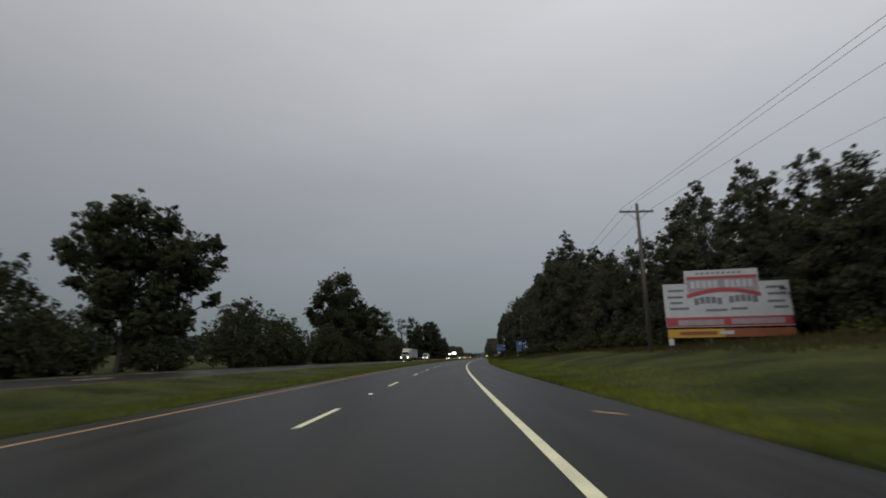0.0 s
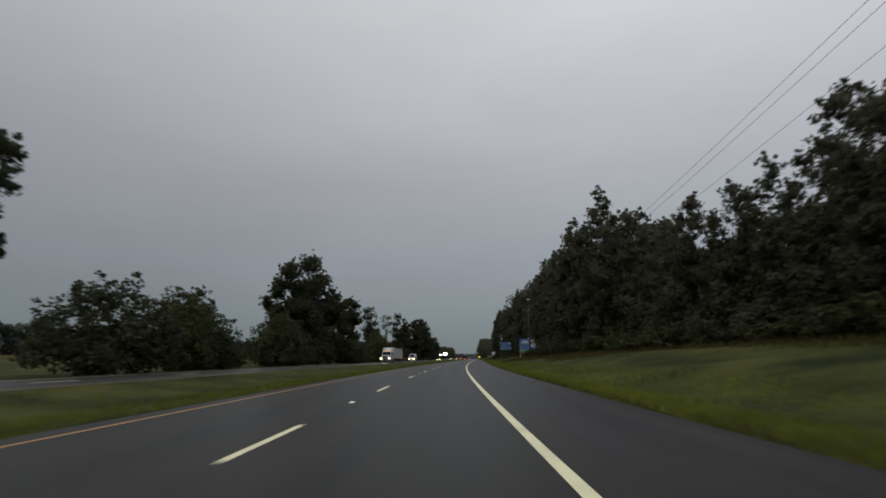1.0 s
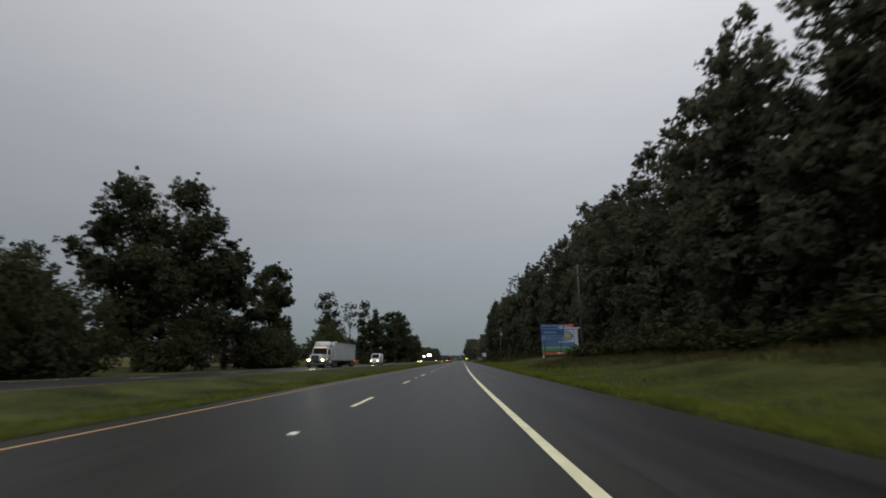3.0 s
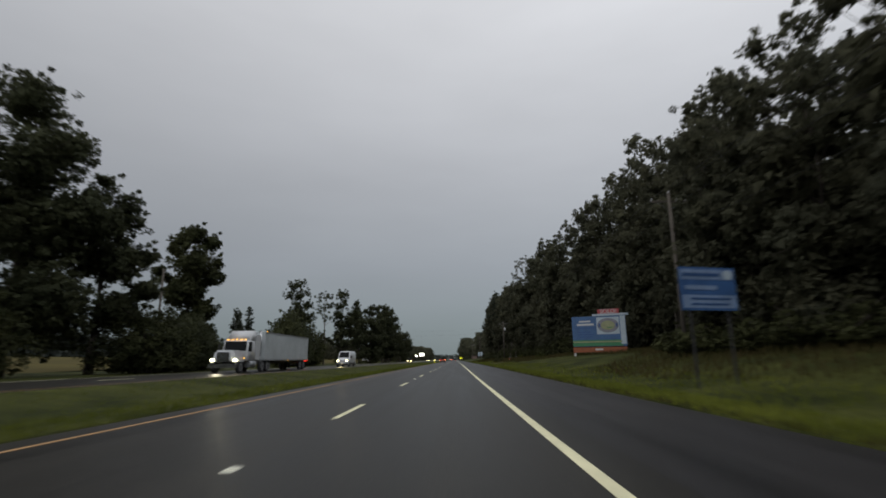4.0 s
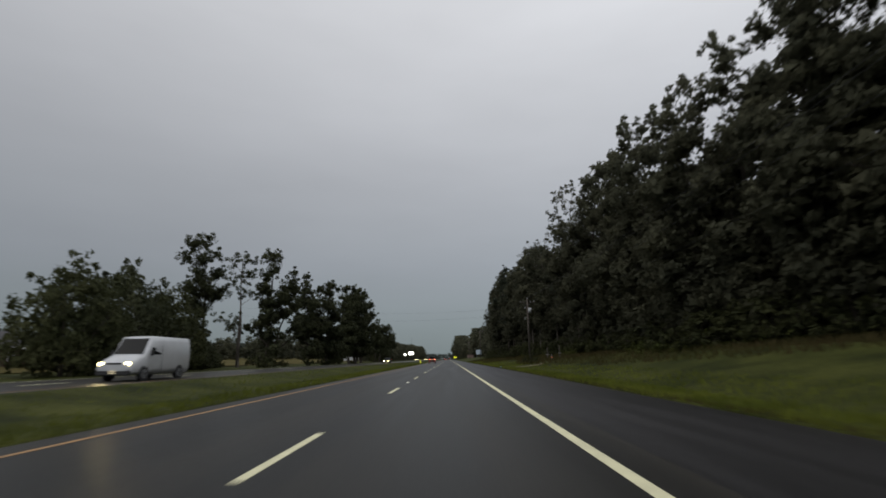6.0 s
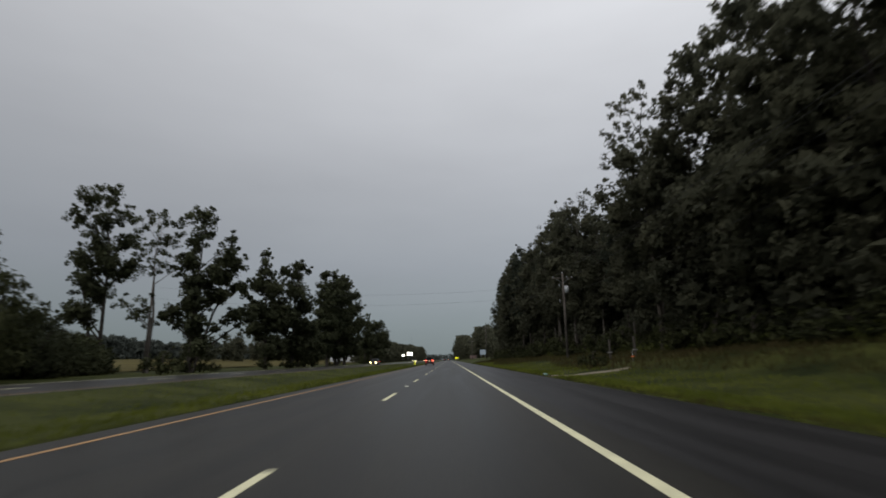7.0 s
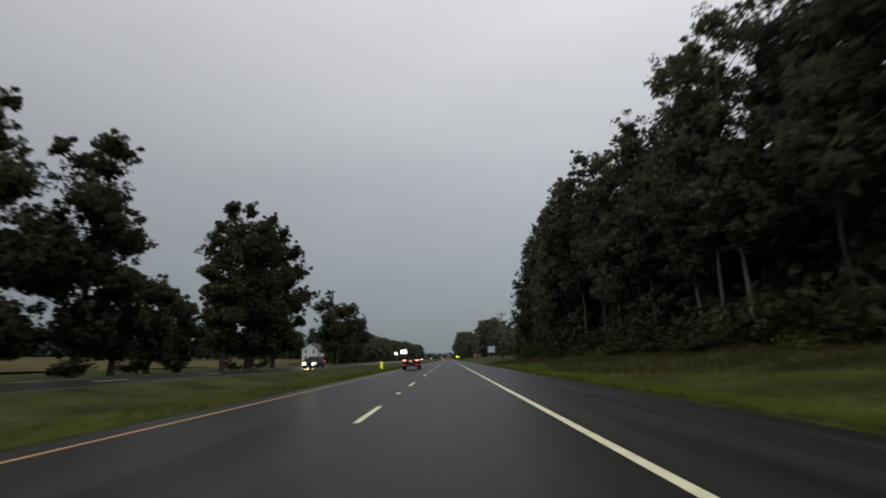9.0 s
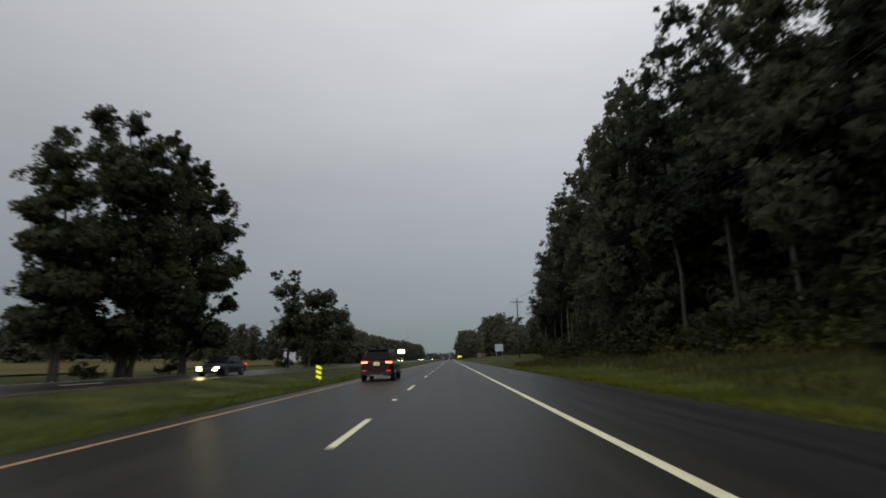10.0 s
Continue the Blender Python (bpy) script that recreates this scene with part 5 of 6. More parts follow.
def board(parent, name, x0, x1, z0, z1, mat, y=0.0, thick=0.05, label=""):
    """A flat panel in the sign's plane, its printed face towards -y."""
    return part(name, box(x1 - x0, thick, z1 - z0, ((x0 + x1) / 2, y - thick / 2, (z0 + z1) / 2), min(0.008, thick / 4)), mat, parent, label)


def sign_frame(name, label, category, s0, d0, s1, d1, lift=0.0):
    """An empty at the foot of a sign whose left end is at s0, d0 and whose right end is at s1, d1."""
    x0, y0 = at(s0, d0)
    x1, y1 = at(s1, d1)
    ob = tagged(new(name), label, category)
    ob.matrix_world = pose(x0, y0, lift, 0, 0, math.degrees(math.atan2(y1 - y0, x1 - x0)))
    return ob, math.hypot(x1 - x0, y1 - y0)


def arc_band(x0, x1, z0, rise, width, mat, parent, name, y):
    bm = bmesh.new()
    n = 14
    for k in range(n):
        q = []
        for t in (k / n, (k + 1) / n):
            z = z0 + rise * math.sin(math.pi * t)
            q.append((x0 + (x1 - x0) * t, z))
        vs = [bm.verts.new(v) for v in ((q[0][0], y, q[0][1]), (q[1][0], y, q[1][1]), (q[1][0], y, q[1][1] + width), (q[0][0], y, q[0][1] + width))]
        bm.faces.new(vs)
    bmesh.ops.remove_doubles(bm, verts=bm.verts, dist=0.001)
    bmesh.ops.solidify(bm, geom=bm.faces[:], thickness=0.012)
    return part(name, bm, mat, parent)


b1, w1 = sign_frame("billboard", "white and red billboard with a stepped top and orange base", "billboard", 35.0, 13.7, 33.4, 21.4, 0.18)
board(b1, "panel", 0, w1, 2.75, 5.75, SIGN_WHITE)
board(b1, "raised_panel", w1 * 0.185, w1 * 0.775, 5.76, 6.65, SIGN_WHITE)
SIGN_PINK = material("pinkish_sign_print", (0.27, 0.225, 0.235), 0.6, vary=0.12, scale=2, fine=12)
board(b1, "print_panel", w1 * 0.20, w1 * 0.765, 5.10, 6.14, SIGN_PINK, -0.052, 0.012)
board(b1, "red_band", w1 * 0.20, w1 * 0.765, 6.02, 6.22, SIGN_RED, -0.066, 0.012)
for k in range(9):
    board(b1, "text_bar", w1 * (0.28 + 0.042 * k), w1 * (0.306 + 0.042 * k), 6.36, 6.48, SIGN_GREY, -0.052, 0.012)
for k in range(11):
    if k != 5:
        board(b1, "text_bar", w1 * (0.23 + 0.046 * k), w1 * (0.262 + 0.046 * k), 5.42, 5.90, SIGN_WHITE, -0.066, 0.008)
arc_band(w1 * 0.19, w1 * 0.775, 4.72, 0.40, 0.28, SIGN_RED, b1, "red_arc", -0.070)
for k in range(5):
    for x0, zc in ((0.245, 4.20), (0.525, 4.28)):
        arc_band(w1 * (x0 + 0.046 * k), w1 * (x0 + 0.038 + 0.046 * k), zc + 0.13 * math.sin(math.pi * (0.1 + 0.2 * k)), 0.02, 0.46, SIGN_GREY, b1, "text_arc", -0.056)
board(b1, "text_bar", w1 * 0.33, w1 * 0.50, 3.80, 3.95, SIGN_GREY, -0.052, 0.012)
board(b1, "text_bar", w1 * 0.53, w1 * 0.66, 3.86, 4.02, SIGN_GREY, -0.052, 0.012)
for k, (a, b, z) in enumerate(((0.04, 0.17, 5.2), (0.03, 0.16, 4.75), (0.05, 0.15, 4.35), (0.04, 0.20, 3.95), (0.82, 0.96, 5.25), (0.83, 0.97, 4.8), (0.82, 0.95, 4.3), (0.86, 0.97, 3.9))):
    board(b1, "text_bar", w1 * a, w1 * b, z, z + 0.16, SIGN_GREY, -0.052, 0.012)
board(b1, "red_strip", 0.01, w1 - 0.01, 2.80, 3.42, SIGN_RED, -0.052, 0.012)
board(b1, "text_bar", w1 * 0.10, w1 * 0.46, 2.88, 3.24, SIGN_PINK, -0.066, 0.01)
board(b1, "text_bar", w1 * 0.52, w1 * 0.93, 2.92, 3.28, SIGN_PINK, -0.066, 0.01)
board(b1, "yellow_base", 0.04, w1 * 0.46, 2.05, 2.62, SIGN_YELLOW)
board(b1, "orange_base", w1 * 0.465, w1, 2.05, 2.62, SIGN_ORANGE)
board(b1, "base_text_bar", w1 * 0.10, w1 * 0.40, 2.22, 2.46, SIGN_ORANGE, -0.052, 0.012)
board(b1, "label_plate", w1 * 0.42, w1 * 0.53, 2.24, 2.48, SIGN_WHITE, -0.054, 0.012)
board(b1, "post_cap", 0.05, 0.35, 1.55, 2.0, SIGN_WHITE, -0.02, 0.10)
for f in (0.03, 0.35, 0.67, 0.97):
    part("post", box(0.2, 0.2, 5.0, (w1 * f, 0.12, 3.1), 0.01), WOOD_POLE, b1)

b2, w2 = sign_frame("billboard", "blue billboard with green stripe, oval emblem and brown base", "billboard", 173.8, 14.0, 170.8, 19.95, 0.2)
board(b2, "panel", 0, w2, 2.35, 6.15, SIGN_BLUE)
board(b2, "green_stripe", 0.01, w2 * 0.93, 2.40, 3.15, SIGN_GREEN, -0.052, 0.012)
board(b2, "lime_stripe", 0.02, w2 * 0.92, 2.85, 3.0, SIGN_LIME, -0.066, 0.01)
board(b2, "side_panel", w2 * 0.90, w2 * 0.995, 2.6, 6.1, SIGN_PALE, -0.052, 0.014)
board(b2, "emblem_ground", w2 * 0.47, w2 * 0.885, 3.85, 5.98, SIGN_PALE, -0.052, 0.012)
SIGN_MAUVE = material("grey_mauve_print", (0.17, 0.17, 0.21), 0.6, vary=0.15, scale=2, fine=14)
for rr, mat, dy in ((1.0, SIGN_GREY, 0.0), (0.93, SIGN_MAUVE, 0.012), (0.70, SIGN_GREY, 0.024), (0.65, SIGN_LIME, 0.036)):
    bm = rod(1, 1, 0.012, (0, 0, 0), "y", 32)
    bmesh.ops.transform(bm, matrix=Matrix.Translation((w2 * 0.678, -0.070 - dy, 4.95)) @ Matrix.Diagonal((1.3 * rr, 1, 0.9 * rr, 1)), verts=bm.verts)
    part("emblem_ring", bm, mat, b2)
board(b2, "emblem_bar", w2 * 0.67, w2 * 0.76, 4.62, 4.74, SIGN_GREEN, -0.118, 0.01)
for f in (0.508, 0.828):
    board(b2, "emblem_patch", w2 * f, w2 * (f + 0.03), 4.72, 5.2, SIGN_NAVY, -0.118, 0.01)
for a, b, z, h, mat in ((0.14, 0.36, 5.42, 0.2, SIGN_WHITE), (0.10, 0.42, 5.0, 0.24, SIGN_WHITE), (0.03, 0.45, 4.62, 0.1, SIGN_NAVY), (0.11, 0.36, 4.1, 0.12, SIGN_NAVY), (0.11, 0.42, 3.8, 0.12, SIGN_NAVY), (0.13, 0.38, 3.5, 0.12, SIGN_NAVY)):
    board(b2, "text_bar", w2 * a, w2 * b, z, z + h, mat, -0.052, 0.012)
board(b2, "header_board", w2 * 0.40, w2 * 1.06, 6.16, 6.42, SIGN_PALE, -0.02, 0.08)
board(b2, "topper", w2 * 0.50, w2 * 0.90, 6.43, 7.0, SIGN_RED)
lettering = bpy.data.curves.new("lettering", "FONT")
lettering.body, lettering.size, lettering.extrude, lettering.align_x = "SOLD!", 0.74, 0.008, "CENTER"
lettering.materials.append(SIGN_WHITE)
word = new("lettering", lettering)
word.parent = b2
word.matrix_basis = pose(w2 * 0.70, -0.062, 6.46, 90, 0, 0)
board(b2, "base_board", 0, w2, 1.62, 2.26, SIGN_ORANGE)
board(b2, "label_plate", w2 * 0.42, w2 * 0.56, 1.86, 2.08, SIGN_WHITE, -0.052, 0.012)
board(b2, "post_cap", 0.1, 0.36, 1.15, 1.55, SIGN_WHITE, -0.02, 0.10)
for f in (0.04, 0.36, 0.66, 0.96):
    part("post", box(0.2, 0.2, 5.2, (w2 * f, 0.12, 3.2), 0.01), WOOD_POLE, b2)

SERVICE_BLUE = material("service_sign_blue", (0.030, 0.080, 0.20), 0.5, vary=0.15, scale=2, fine=20)
SERVICE_DARK = material("service_sign_dark_blue", (0.022, 0.058, 0.15), 0.5, vary=0.12, scale=2, fine=20)
SERVICE_PALE = material("service_sign_pale_blue", (0.14, 0.20, 0.31), 0.5, vary=0.15, scale=2, fine=20)
sv, wv = sign_frame("service_sign", "blue roadside information sign with pale bands on two posts", "road sign", 124.5, 6.15, 125.0, 8.25, -0.06)
board(sv, "panel", 0, wv, 2.65, 4.1, SERVICE_BLUE, 0, 0.03)
board(sv, "pale_band", 0.06, wv - 0.06, 3.68, 4.02, SERVICE_PALE, -0.032, 0.008)
board(sv, "pale_band", 0.06, wv - 0.06, 2.73, 3.16, SERVICE_PALE, -0.032, 0.008)
for a, b, z, h, mat in ((0.12, 1.55, 3.78, 0.12, SERVICE_DARK), (0.18, 1.4, 3.34, 0.14, SERVICE_PALE), (0.35, 1.9, 3.0, 0.07, SERVICE_DARK), (0.35, 1.8, 2.82, 0.07, SERVICE_DARK)):
    board(sv, "text_bar", a, b, z, z + h, mat, -0.042, 0.006)
part("emblem", rod(0.17, 0.17, 0.008, (wv - 0.3, -0.05, 3.85), "y", 20), SIGN_PALE, sv)
for xx in (0.35, wv - 0.35):
    part("post", box(0.06, 0.07, 4.2, (xx, 0.06, 1.95), 0.008), BLACK_TRIM, sv)

# object marker at the end of the median turn
mk, wm = sign_frame("object_marker", "fluorescent yellow striped marker on a short post in the median", "road sign", 297.4, -9.36, 297.4, -9.05, -0.08)
board(mk, "panel", 0, wm, 0.16, 0.94, BLACK_TRIM, 0, 0.012)
for k in range(3):
    z0 = 0.17 + 0.255 * k
    part("stripe", plate([(0.012, -0.016, z0 + 0.11), (wm - 0.012, -0.016, z0), (wm - 0.012, -0.016, z0 + 0.15), (0.012, -0.016, z0 + 0.26)], 0.006), FLUO_GLOW, mk)
part("post", box(0.05, 0.04, 1.2, (wm / 2, 0.03, 0.3), 0.006), STEEL, mk)


def far_sign(name, label, s, d, w, z0, z1, mat, posts=2):
    ob, ww = sign_frame(name, label, "road sign", s, d, s, d + w)
    board(ob, "panel", 0, ww, z0, z1, mat, 0, 0.05)
    for k in range(posts):
        f = 0.5 if posts == 1 else 0.15 + 0.7 * k / (posts - 1)
        zb = float(ground_z(s, d + w / 2)) - 0.3
        part("post", box(0.12, 0.1, z1 - zb, (ww * f, 0.08, (z1 + zb) / 2), 0.01), STEEL, ob)
    return ob


DULL_BOARD = material("dull_brown_board", (0.17, 0.115, 0.10), 0.7, vary=0.2, scale=1.2, fine=10)
far_sign("road_sign", "large pale road sign on posts at the edge of the woods", 457, 14.6, 3.0, 3.4, 6.0, SIGN_PALE)
far_sign("roadside_board", "low dull brownish board beside the road", 560, 13.5, 6.5, 1.6, 4.0, DULL_BOARD)
far_sign("lit_sign", "brightly lit white sign beside the far carriageway", 590, -35.0, 4.0, 4.9, 7.0, LIT_PANEL)
far_sign("lit_sign", "brightly lit white sign beside the far carriageway", 592, -39.3, 1.8, 4.2, 5.6, LIT_PANEL)
far_sign("warning_sign", "fluorescent yellow-green warning sign far ahead", 640, 4.6, 1.9, 2.0, 2.9, FLUO_GLOW)
far_sign("warning_sign", "fluorescent yellow diamond sign far ahead", 690, 4.2, 1.6, 1.8, 3.4, FLUO_GLOW, 1)
yard = tagged(new("yard_lamp"), "small glowing lamp on a post beside the woods", "lamp")
yard.matrix_world = pose(*at(575, 31), float(ground_z(575, 31)))
part("post", rod(0.07, 0.05, 3.0, (0, 0, 1.4), sides=8), STEEL, yard)
part("globe", rod(0.3, 0.22, 0.5, (0, 0, 3.1), sides=12, bevel=0.08), LAMP_WARM, yard)

mast = tagged(new("radio_mast"), "slender grey lattice radio mast far beyond the trees", "mast")
mast.matrix_world = pose(*at(845, -51), float(ground_z(845, -51)) - 0.2)
for k in range(3):
    a = math.radians(120 * k)
    leg = box(0.1, 0.1, 34.0, (0.45 * math.cos(a), 0.45 * math.sin(a), 17.0))
    part("leg", leg, STEEL, mast)
for k in range(16):
    part("brace", rod(0.5, 0.5, 0.06, (0, 0, 1.0 + 2.1 * k), sides=3), STEEL, mast)
part("aerial", rod(0.05, 0.03, 3.0, (0, 0, 35.0), sides=6), STEEL, mast)

# a faded survey mark sprayed on the shoulder
survey = new("paint_mark", slab_mesh("paint_mark", 0.16, 0.9, 0.004, YELLOW_LINE, 0.9))
survey.parent = shoulder
survey.matrix_world = pose(*at(10.2, 1.95), float(road_z(0.6)) - 0.025 * 1.35 + 0.001, 0, 1.4, turn_at(10.2) + 35)

# reflector studs along the lane line
stud = bpy.data.meshes.new("road_stud")
bm = box(0.15, 0.13, 0.022, (0, 0, 0.011), 0.004, 0.7)
bm.to_mesh(stud)
bm.free()
STUD = material("reflective_stud", (0.88, 0.87, 0.70), 0.25, vary=0.1, scale=8, fine=30)
stud.materials.append(STUD)
for k in range(-2, 32):
    s = 16.1 + 24.38 * k
    ob = new("road_stud", stud)
    ob.parent = road
    ob.matrix_world = pose(*at(s, -3.65), float(road_z(-3.65)), 0, 0, turn_at(s))

# gate posts, reflector stake and gravel drive on the bank
MARBLE = material("pale_post_paint", (0.20, 0.195, 0.18), 0.7, vary=0.15, scale=3, fine=20)
for s, d in ((233.2, 12.2), (230.0, 13.2)):
    g = tagged(new("gate_post"), "weathered post with a pale cap at the edge of the woods", "post", "posts by the drive")
    g.matrix_world = pose(*at(s, d), float(ground_z(s, d)), 0, 0, turn_at(s))
    part("shaft", box(0.16, 0.16, 1.9, (0, 0, 0.75), 0.02, 0.95), WOOD_POLE, g)
    part("cap", box(0.34, 0.3, 0.10, (0, 0, 0.62), 0.02), MARBLE, g)
# A reflector, no lamp: its faint orange glow is added by emission.
st = tagged(new("marker_lamp"), "small orange reflector with added glow on a thin stake in the grass", "lamp")
st.matrix_world = pose(*at(224.5, 11.0), float(ground_z(224.5, 11.0)), 0, 0, turn_at(224.5))
part("stake", rod(0.02, 0.02, 0.9, (0, 0, 0.3), sides=8), STEEL, st)
part("lens", box(0.22, 0.03, 0.07, (0, -0.03, 0.36), 0.01), material("glowing_orange_reflector", (0.8, 0.2, 0.05), 0.3, vary=0.05, emit=(1.0, 0.2, 0.05), power=0.06), st)
def drive_sheet():
    verts, faces = [], []
    for q in np.linspace(0, 1, 16):
        s0, half = 221.2 - 0.9 * q, 1.1 * (1 - q) ** 0.6 + 0.22
        d = float(shoulder_width(s0)) + 0.02 + 5.0 * q
        for j, f in enumerate((-1.0, -0.5, 0.0, 0.5, 1.0)):
            s = s0 + f * half * (1 + 0.12 * math.sin(9 * q + 2 * j))
            x, y = at(s, d)
            verts.append((x, y, float(ground_z(s, d)) + 0.05 - 0.04 * abs(f) + 0.012 * math.sin(5 * q + j)))
    for i in range(15):
        for j in range(4):
            a = i * 5 + j
            faces.append((a, a + 1, a + 6, a + 5))
    return mesh_object("gravel_drive", verts, faces, GRAVEL, True)


tagged(drive_sheet(), "pale gravel drive curving up into the woods", "drive", kind="structure")
cul = tagged(new("culvert_pipe"), "short pale green drain pipe end in the grass", "pipe")
cul.matrix_world = pose(*at(222.6, 4.5), float(ground_z(222.6, 4.5)) + 0.05, 0, 0, turn_at(221.8))
part("pipe", rod(0.09, 0.09, 0.9, (0, 0, 0.0), "y", 16, 0.02), material("pale_green_pipe", (0.16, 0.28, 0.23), 0.5, vary=0.12, scale=4), cul)

# ---- houses beyond the fields ----
# White siding, its base greyed evenly for the dusk dimness.
SIDING = material("greyed_white_siding", (0.44, 0.45, 0.46), 0.7, vary=0.08, scale=0.6, fine=8, bump=0.4, bump_scale=4, stretch=(0.1, 0.1, 6))
ROOFING = material("dark_shingles", (0.045, 0.043, 0.045), 0.85, vary=0.25, scale=1.5, fine=14, bump=0.5, bump_scale=12)
BRICK = material("dull_brick", (0.085, 0.045, 0.036), 0.9, vary=0.25, scale=1.5, fine=14, bump=0.5, bump_scale=14)
TRIM = material("white_trim", (0.6, 0.6, 0.6), 0.6, vary=0.06)


def house(label, s, d, rz, L, W, wall_h, roof_h, wall, windows, storeys, chimney=True, wing=0.0):
    ob = tagged(new("house"), label, "house")
    ob.matrix_world = pose(*at(s, d), float(ground_z(s, d)) - 0.05, 0, 0, turn_at(s) + rz)
    bm = bmesh.new()
    prof = [(-W / 2, 0), (W / 2, 0), (W / 2, wall_h), (0, wall_h + roof_h), (-W / 2, wall_h)]
    a = [bm.verts.new((-L / 2, y, z)) for y, z in prof]
    b = [bm.verts.new((L / 2, y, z)) for y, z in prof]
    bm.faces.new(a[::-1])
    bm.faces.new(b)
    for i in range(5):
        j = (i + 1) % 5
        bm.faces.new((a[i], a[j], b[j], b[i]))
    bmesh.ops.recalc_face_normals(bm, faces=bm.faces)
    part("wall", bm, wall, ob)
    sl = math.hypot(W / 2, roof_h)
    ang = math.degrees(math.atan2(roof_h, W / 2))
    for sy in (-1, 1):
        roof = part("roof", box(L + 0.9, sl + 0.55, 0.16, (0, 0, 0), 0.02, 1.0, Matrix.Translation((0, sy * (W / 4 + 0.12), wall_h + roof_h / 2 + 0.02)) @ pose(0, 0, 0, -sy * ang, 0, 0)), ROOFING, ob)
        part("fascia", box(L + 0.9, 0.06, 0.24, (0, sy * (W / 2 + 0.40), wall_h - 0.16), 0.01), TRIM, roof)
    if chimney:
        part("chimney", box(0.8, 0.8, 1.9, (L * 0.2, 0, wall_h + roof_h + 0.3), 0.02), BRICK, ob)
    def win(x, y, z, nx, ny):
        turn = Matrix.Translation((x, y, z)) @ pose(0, 0, 0, 0, 0, math.degrees(math.atan2(ny, nx)) - 90)
        f = part("window", box(1.1, 0.06, 1.6, (0, 0, 0), 0.01, 1.0, turn @ Matrix.Translation((0, 0.02, 0))), TRIM, ob)
        part("pane", box(0.9, 0.03, 0.68, (0, 0, 0), 0.0, 1.0, turn @ Matrix.Translation((0, 0.05, 0.38))), GLASS_DARK, f)
        part("pane", box(0.9, 0.03, 0.68, (0, 0, 0), 0.0, 1.0, turn @ Matrix.Translation((0, 0.05, -0.38))), GLASS_DARK, f)
    for k in range(storeys):
        z = 1.6 + 2.8 * k
        for i in range(windows):
            x = -L / 2 + L * (i + 0.5) / windows
            for sy in (-1, 1):
                win(x, sy * W / 2, z, 0, sy)
        for y in (-W / 4, W / 4):
            for sx in (-1, 1):
                win(sx * L / 2, y, z, sx, 0)
    part("door", box(1.0, 0.08, 2.1, (0.0, -W / 2 - 0.03, 1.1), 0.01), TRIM, ob)
    if wing:
        half, h, rise, x0, y1 = 2.9, wall_h * 0.86, roof_h * 0.8, -L / 2 + 4.0, -W / 2 - wing
        bm = bmesh.new()
        ends = [[bm.verts.new((x0 + x, y, z)) for x, z in ((-half, 0), (half, 0), (half, h), (0, h + rise), (-half, h))] for y in (-W / 2 + 0.02, y1)]
        bm.faces.new(ends[0])
        bm.faces.new(ends[1][::-1])
        for i in range(5):
            j = (i + 1) % 5
            bm.faces.new((ends[0][j], ends[0][i], ends[1][i], ends[1][j]))
        bmesh.ops.recalc_face_normals(bm, faces=bm.faces)
        part("wing_wall", bm, wall, ob)
        for sx in (-1, 1):
            part("wing_roof", box(math.hypot(half, rise) + 0.4, wing + 0.4, 0.14, (0, 0, 0), 0.02, 1.0, Matrix.Translation((x0 + sx * (half / 2 + 0.1), (y1 - W / 2) / 2 - 0.2, h + rise / 2 + 0.02)) @ pose(0, 0, 0, 0, sx * math.degrees(math.atan2(rise, half)), 0)), ROOFING, ob)
        for k in range(storeys):
            for f in (0.3, 0.72):
                win(x0 - half, -W / 2 - wing * f, 1.6 + 2.6 * k, -1, 0)
    return ob


house("white two-storey farmhouse with a dark gabled roof beyond the field", 474, -64.2, 90, 11, 7.0, 5.4, 2.6, SIDING, 3, 2, wing=6.5)
house("long low house with a dark shallow roof among garden trees", 226, -66, 90, 22, 9, 2.7, 2.2, BRICK, 5, 1)

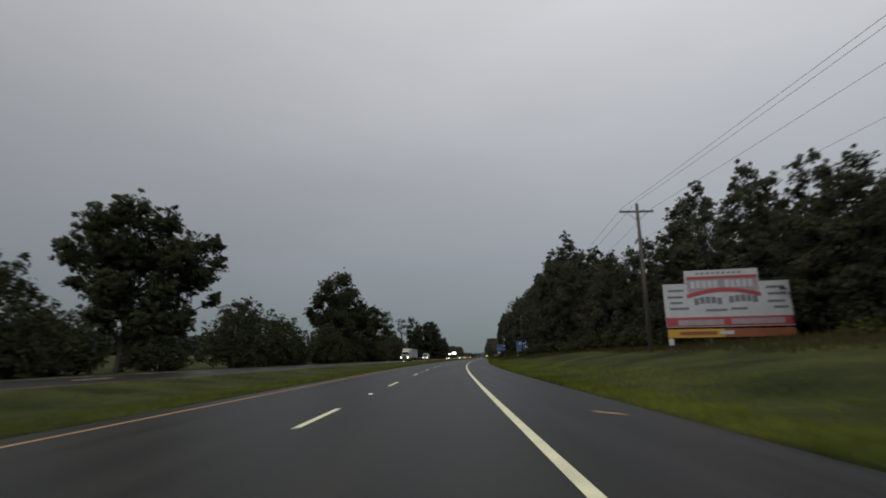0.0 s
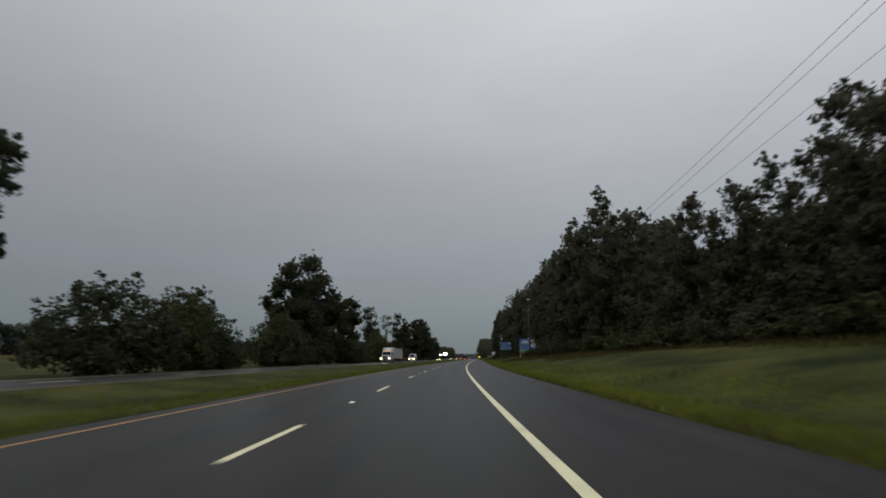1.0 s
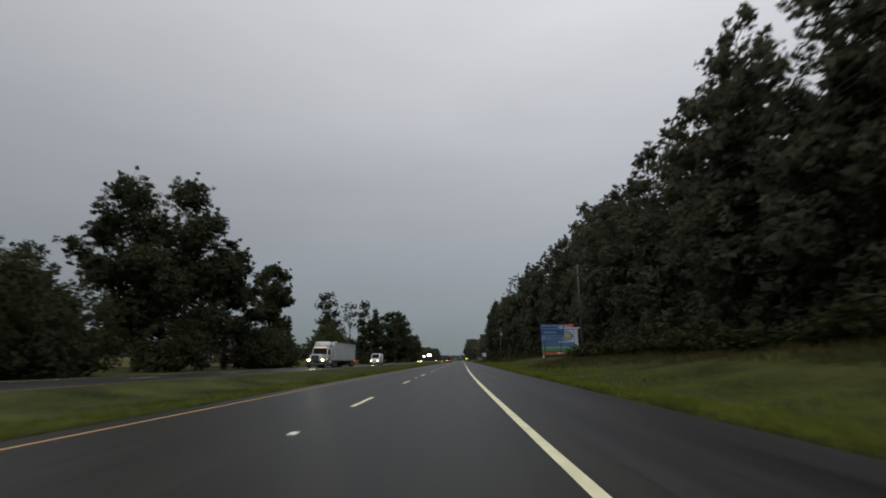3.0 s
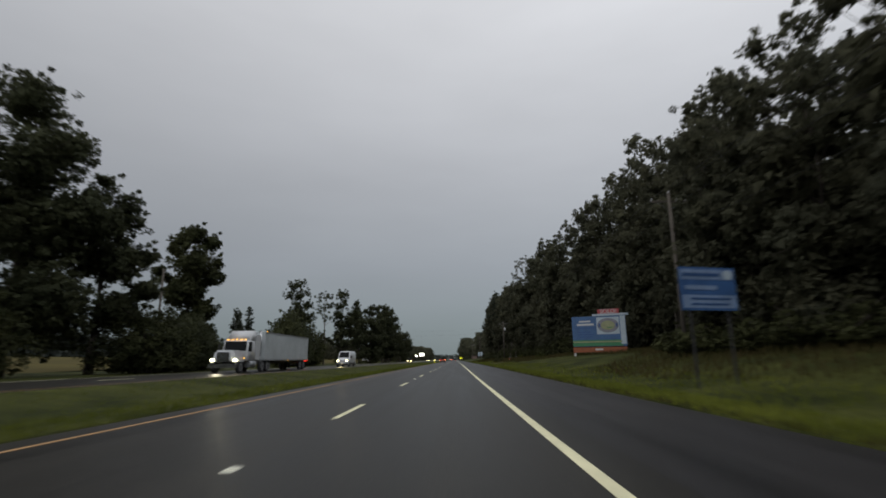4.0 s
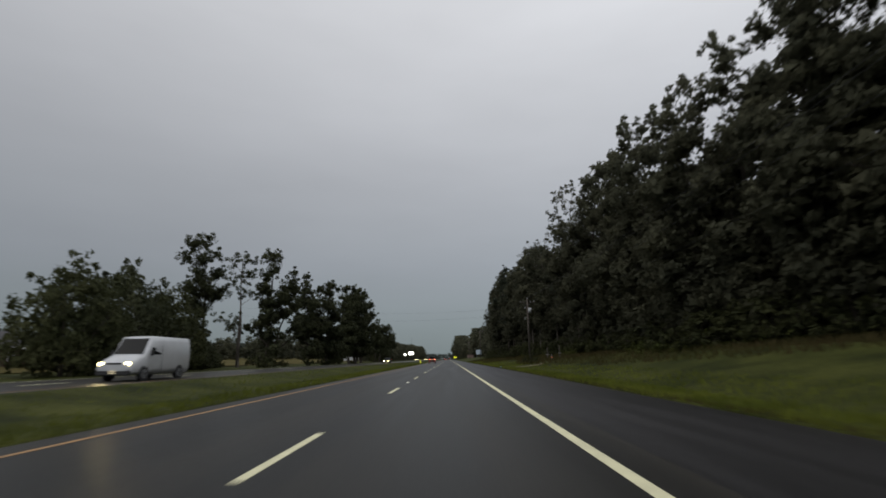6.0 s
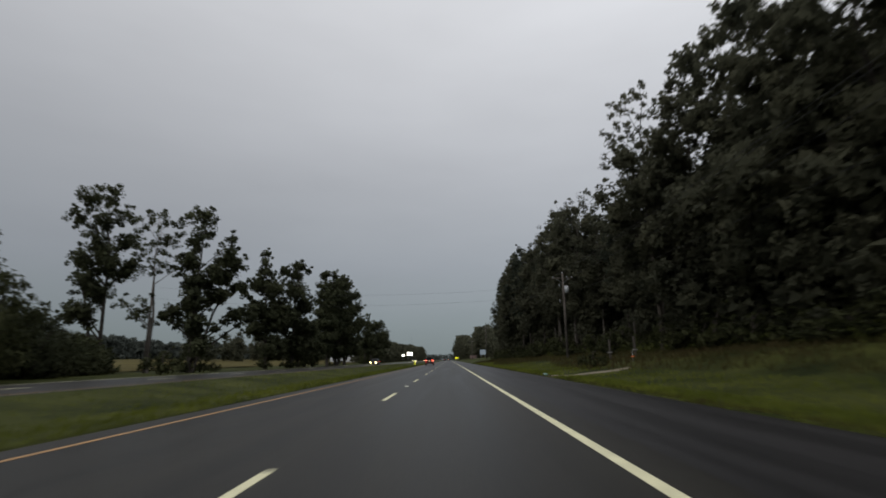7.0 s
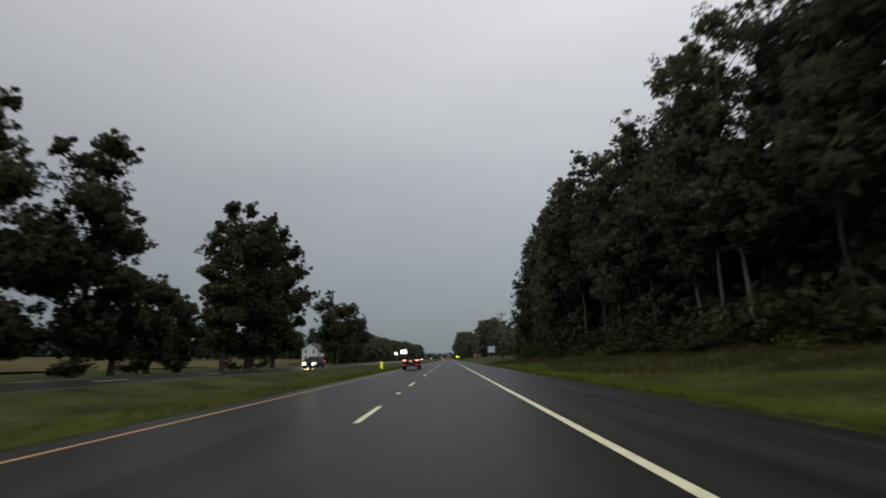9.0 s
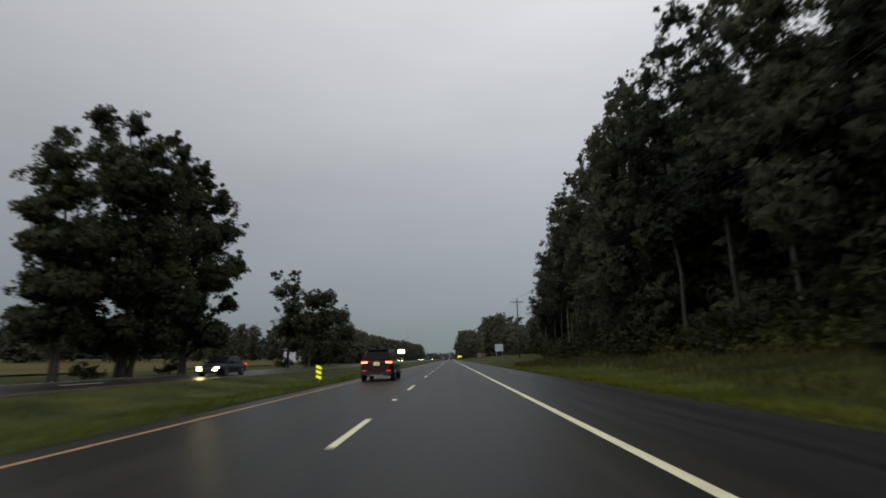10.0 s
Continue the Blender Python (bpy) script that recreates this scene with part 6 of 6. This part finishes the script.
# ---- grass along the pavements ----
def grass_mesh(name, n, place, h0, h1, mat, seed, width=0.02):
    g = np.random.default_rng(seed)
    s, d = place(g, n)
    x, y = at(s, d)
    z = ground_z(s, d)
    h = g.uniform(h0, h1, n)
    a = g.uniform(0, 2 * np.pi, n)
    lean = g.uniform(0.1, 0.6, n) * h
    b = g.uniform(0, 2 * np.pi, n)
    ux, uy = np.cos(a) * width, np.sin(a) * width
    p = np.stack([x, y, z - 0.01], 1)
    u = np.stack([ux, uy, 0 * ux], 1)
    tip = np.stack([x + np.cos(b) * lean, y + np.sin(b) * lean, z + h], 1)
    mid = p * 0.5 + tip * 0.5 + np.stack([0 * h, 0 * h, 0.1 * h], 1)
    verts = np.stack([p - u, p + u, mid + u * 0.8, tip], 1).reshape(-1, 3)
    me = bpy.data.meshes.new(name)
    me.vertices.add(4 * n)
    me.vertices.foreach_set("co", verts.ravel())
    me.loops.add(4 * n)
    me.loops.foreach_set("vertex_index", np.arange(4 * n))
    me.polygons.add(n)
    me.polygons.foreach_set("loop_start", np.arange(0, 4 * n, 4))
    me.update()
    me.validate()
    me.materials.append(mat)
    return me


def bank(g, n):
    s = g.uniform(0, 330, n)
    s = np.where(abs(s - 221) < 1.7, s + 7, s)   # none on the gravel drive
    return s, shoulder_width(s) + 0.03 + np.where(g.random(n) < 0.62, 1.5 * g.random(n) ** 1.1, 5.0 * g.random(n))


def median(g, n):
    s = g.uniform(0, 330, n)
    return s, np.where(g.random(n) < 0.6, -8.05 - 2.5 * g.random(n) ** 1.5, -8.1 - 8.2 * g.random(n))


def weeds(g, n):
    s = g.uniform(0, 340, n)
    fr = np.interp(s, [a[0] for a in FRONT], [a[1] for a in FRONT])
    return s, fr - 1.5 - 8.0 * g.random(n) ** 1.4 + 1.5 * np.sin(s * 0.13)


tagged(new("verge_grass", grass_mesh("verge_grass", 70000, bank, 0.06, 0.2, BLADE, 31)), "green mown grass blades along the shoulder", "grass", kind="stuff")
tagged(new("median_grass", grass_mesh("median_grass", 45000, median, 0.05, 0.17, BLADE, 32)), "green mown grass blades in the median", "grass", kind="stuff")
tagged(new("tall_weeds", grass_mesh("tall_weeds", 42000, weeds, 0.15, 0.5, STRAW, 33, 0.03)), "tall brownish weeds at the foot of the woods", "grass", kind="stuff")


def brink(g, n):
    s = g.uniform(20, 330, n)
    return s, shoulder_width(s) + 0.02 + 0.35 * g.random(n) ** 1.6


tagged(new("brink_grass", grass_mesh("brink_grass", 14000, brink, 0.04, 0.12, STRAW, 34)), "dry tan grass along the very edge of the shoulder", "grass", kind="stuff")
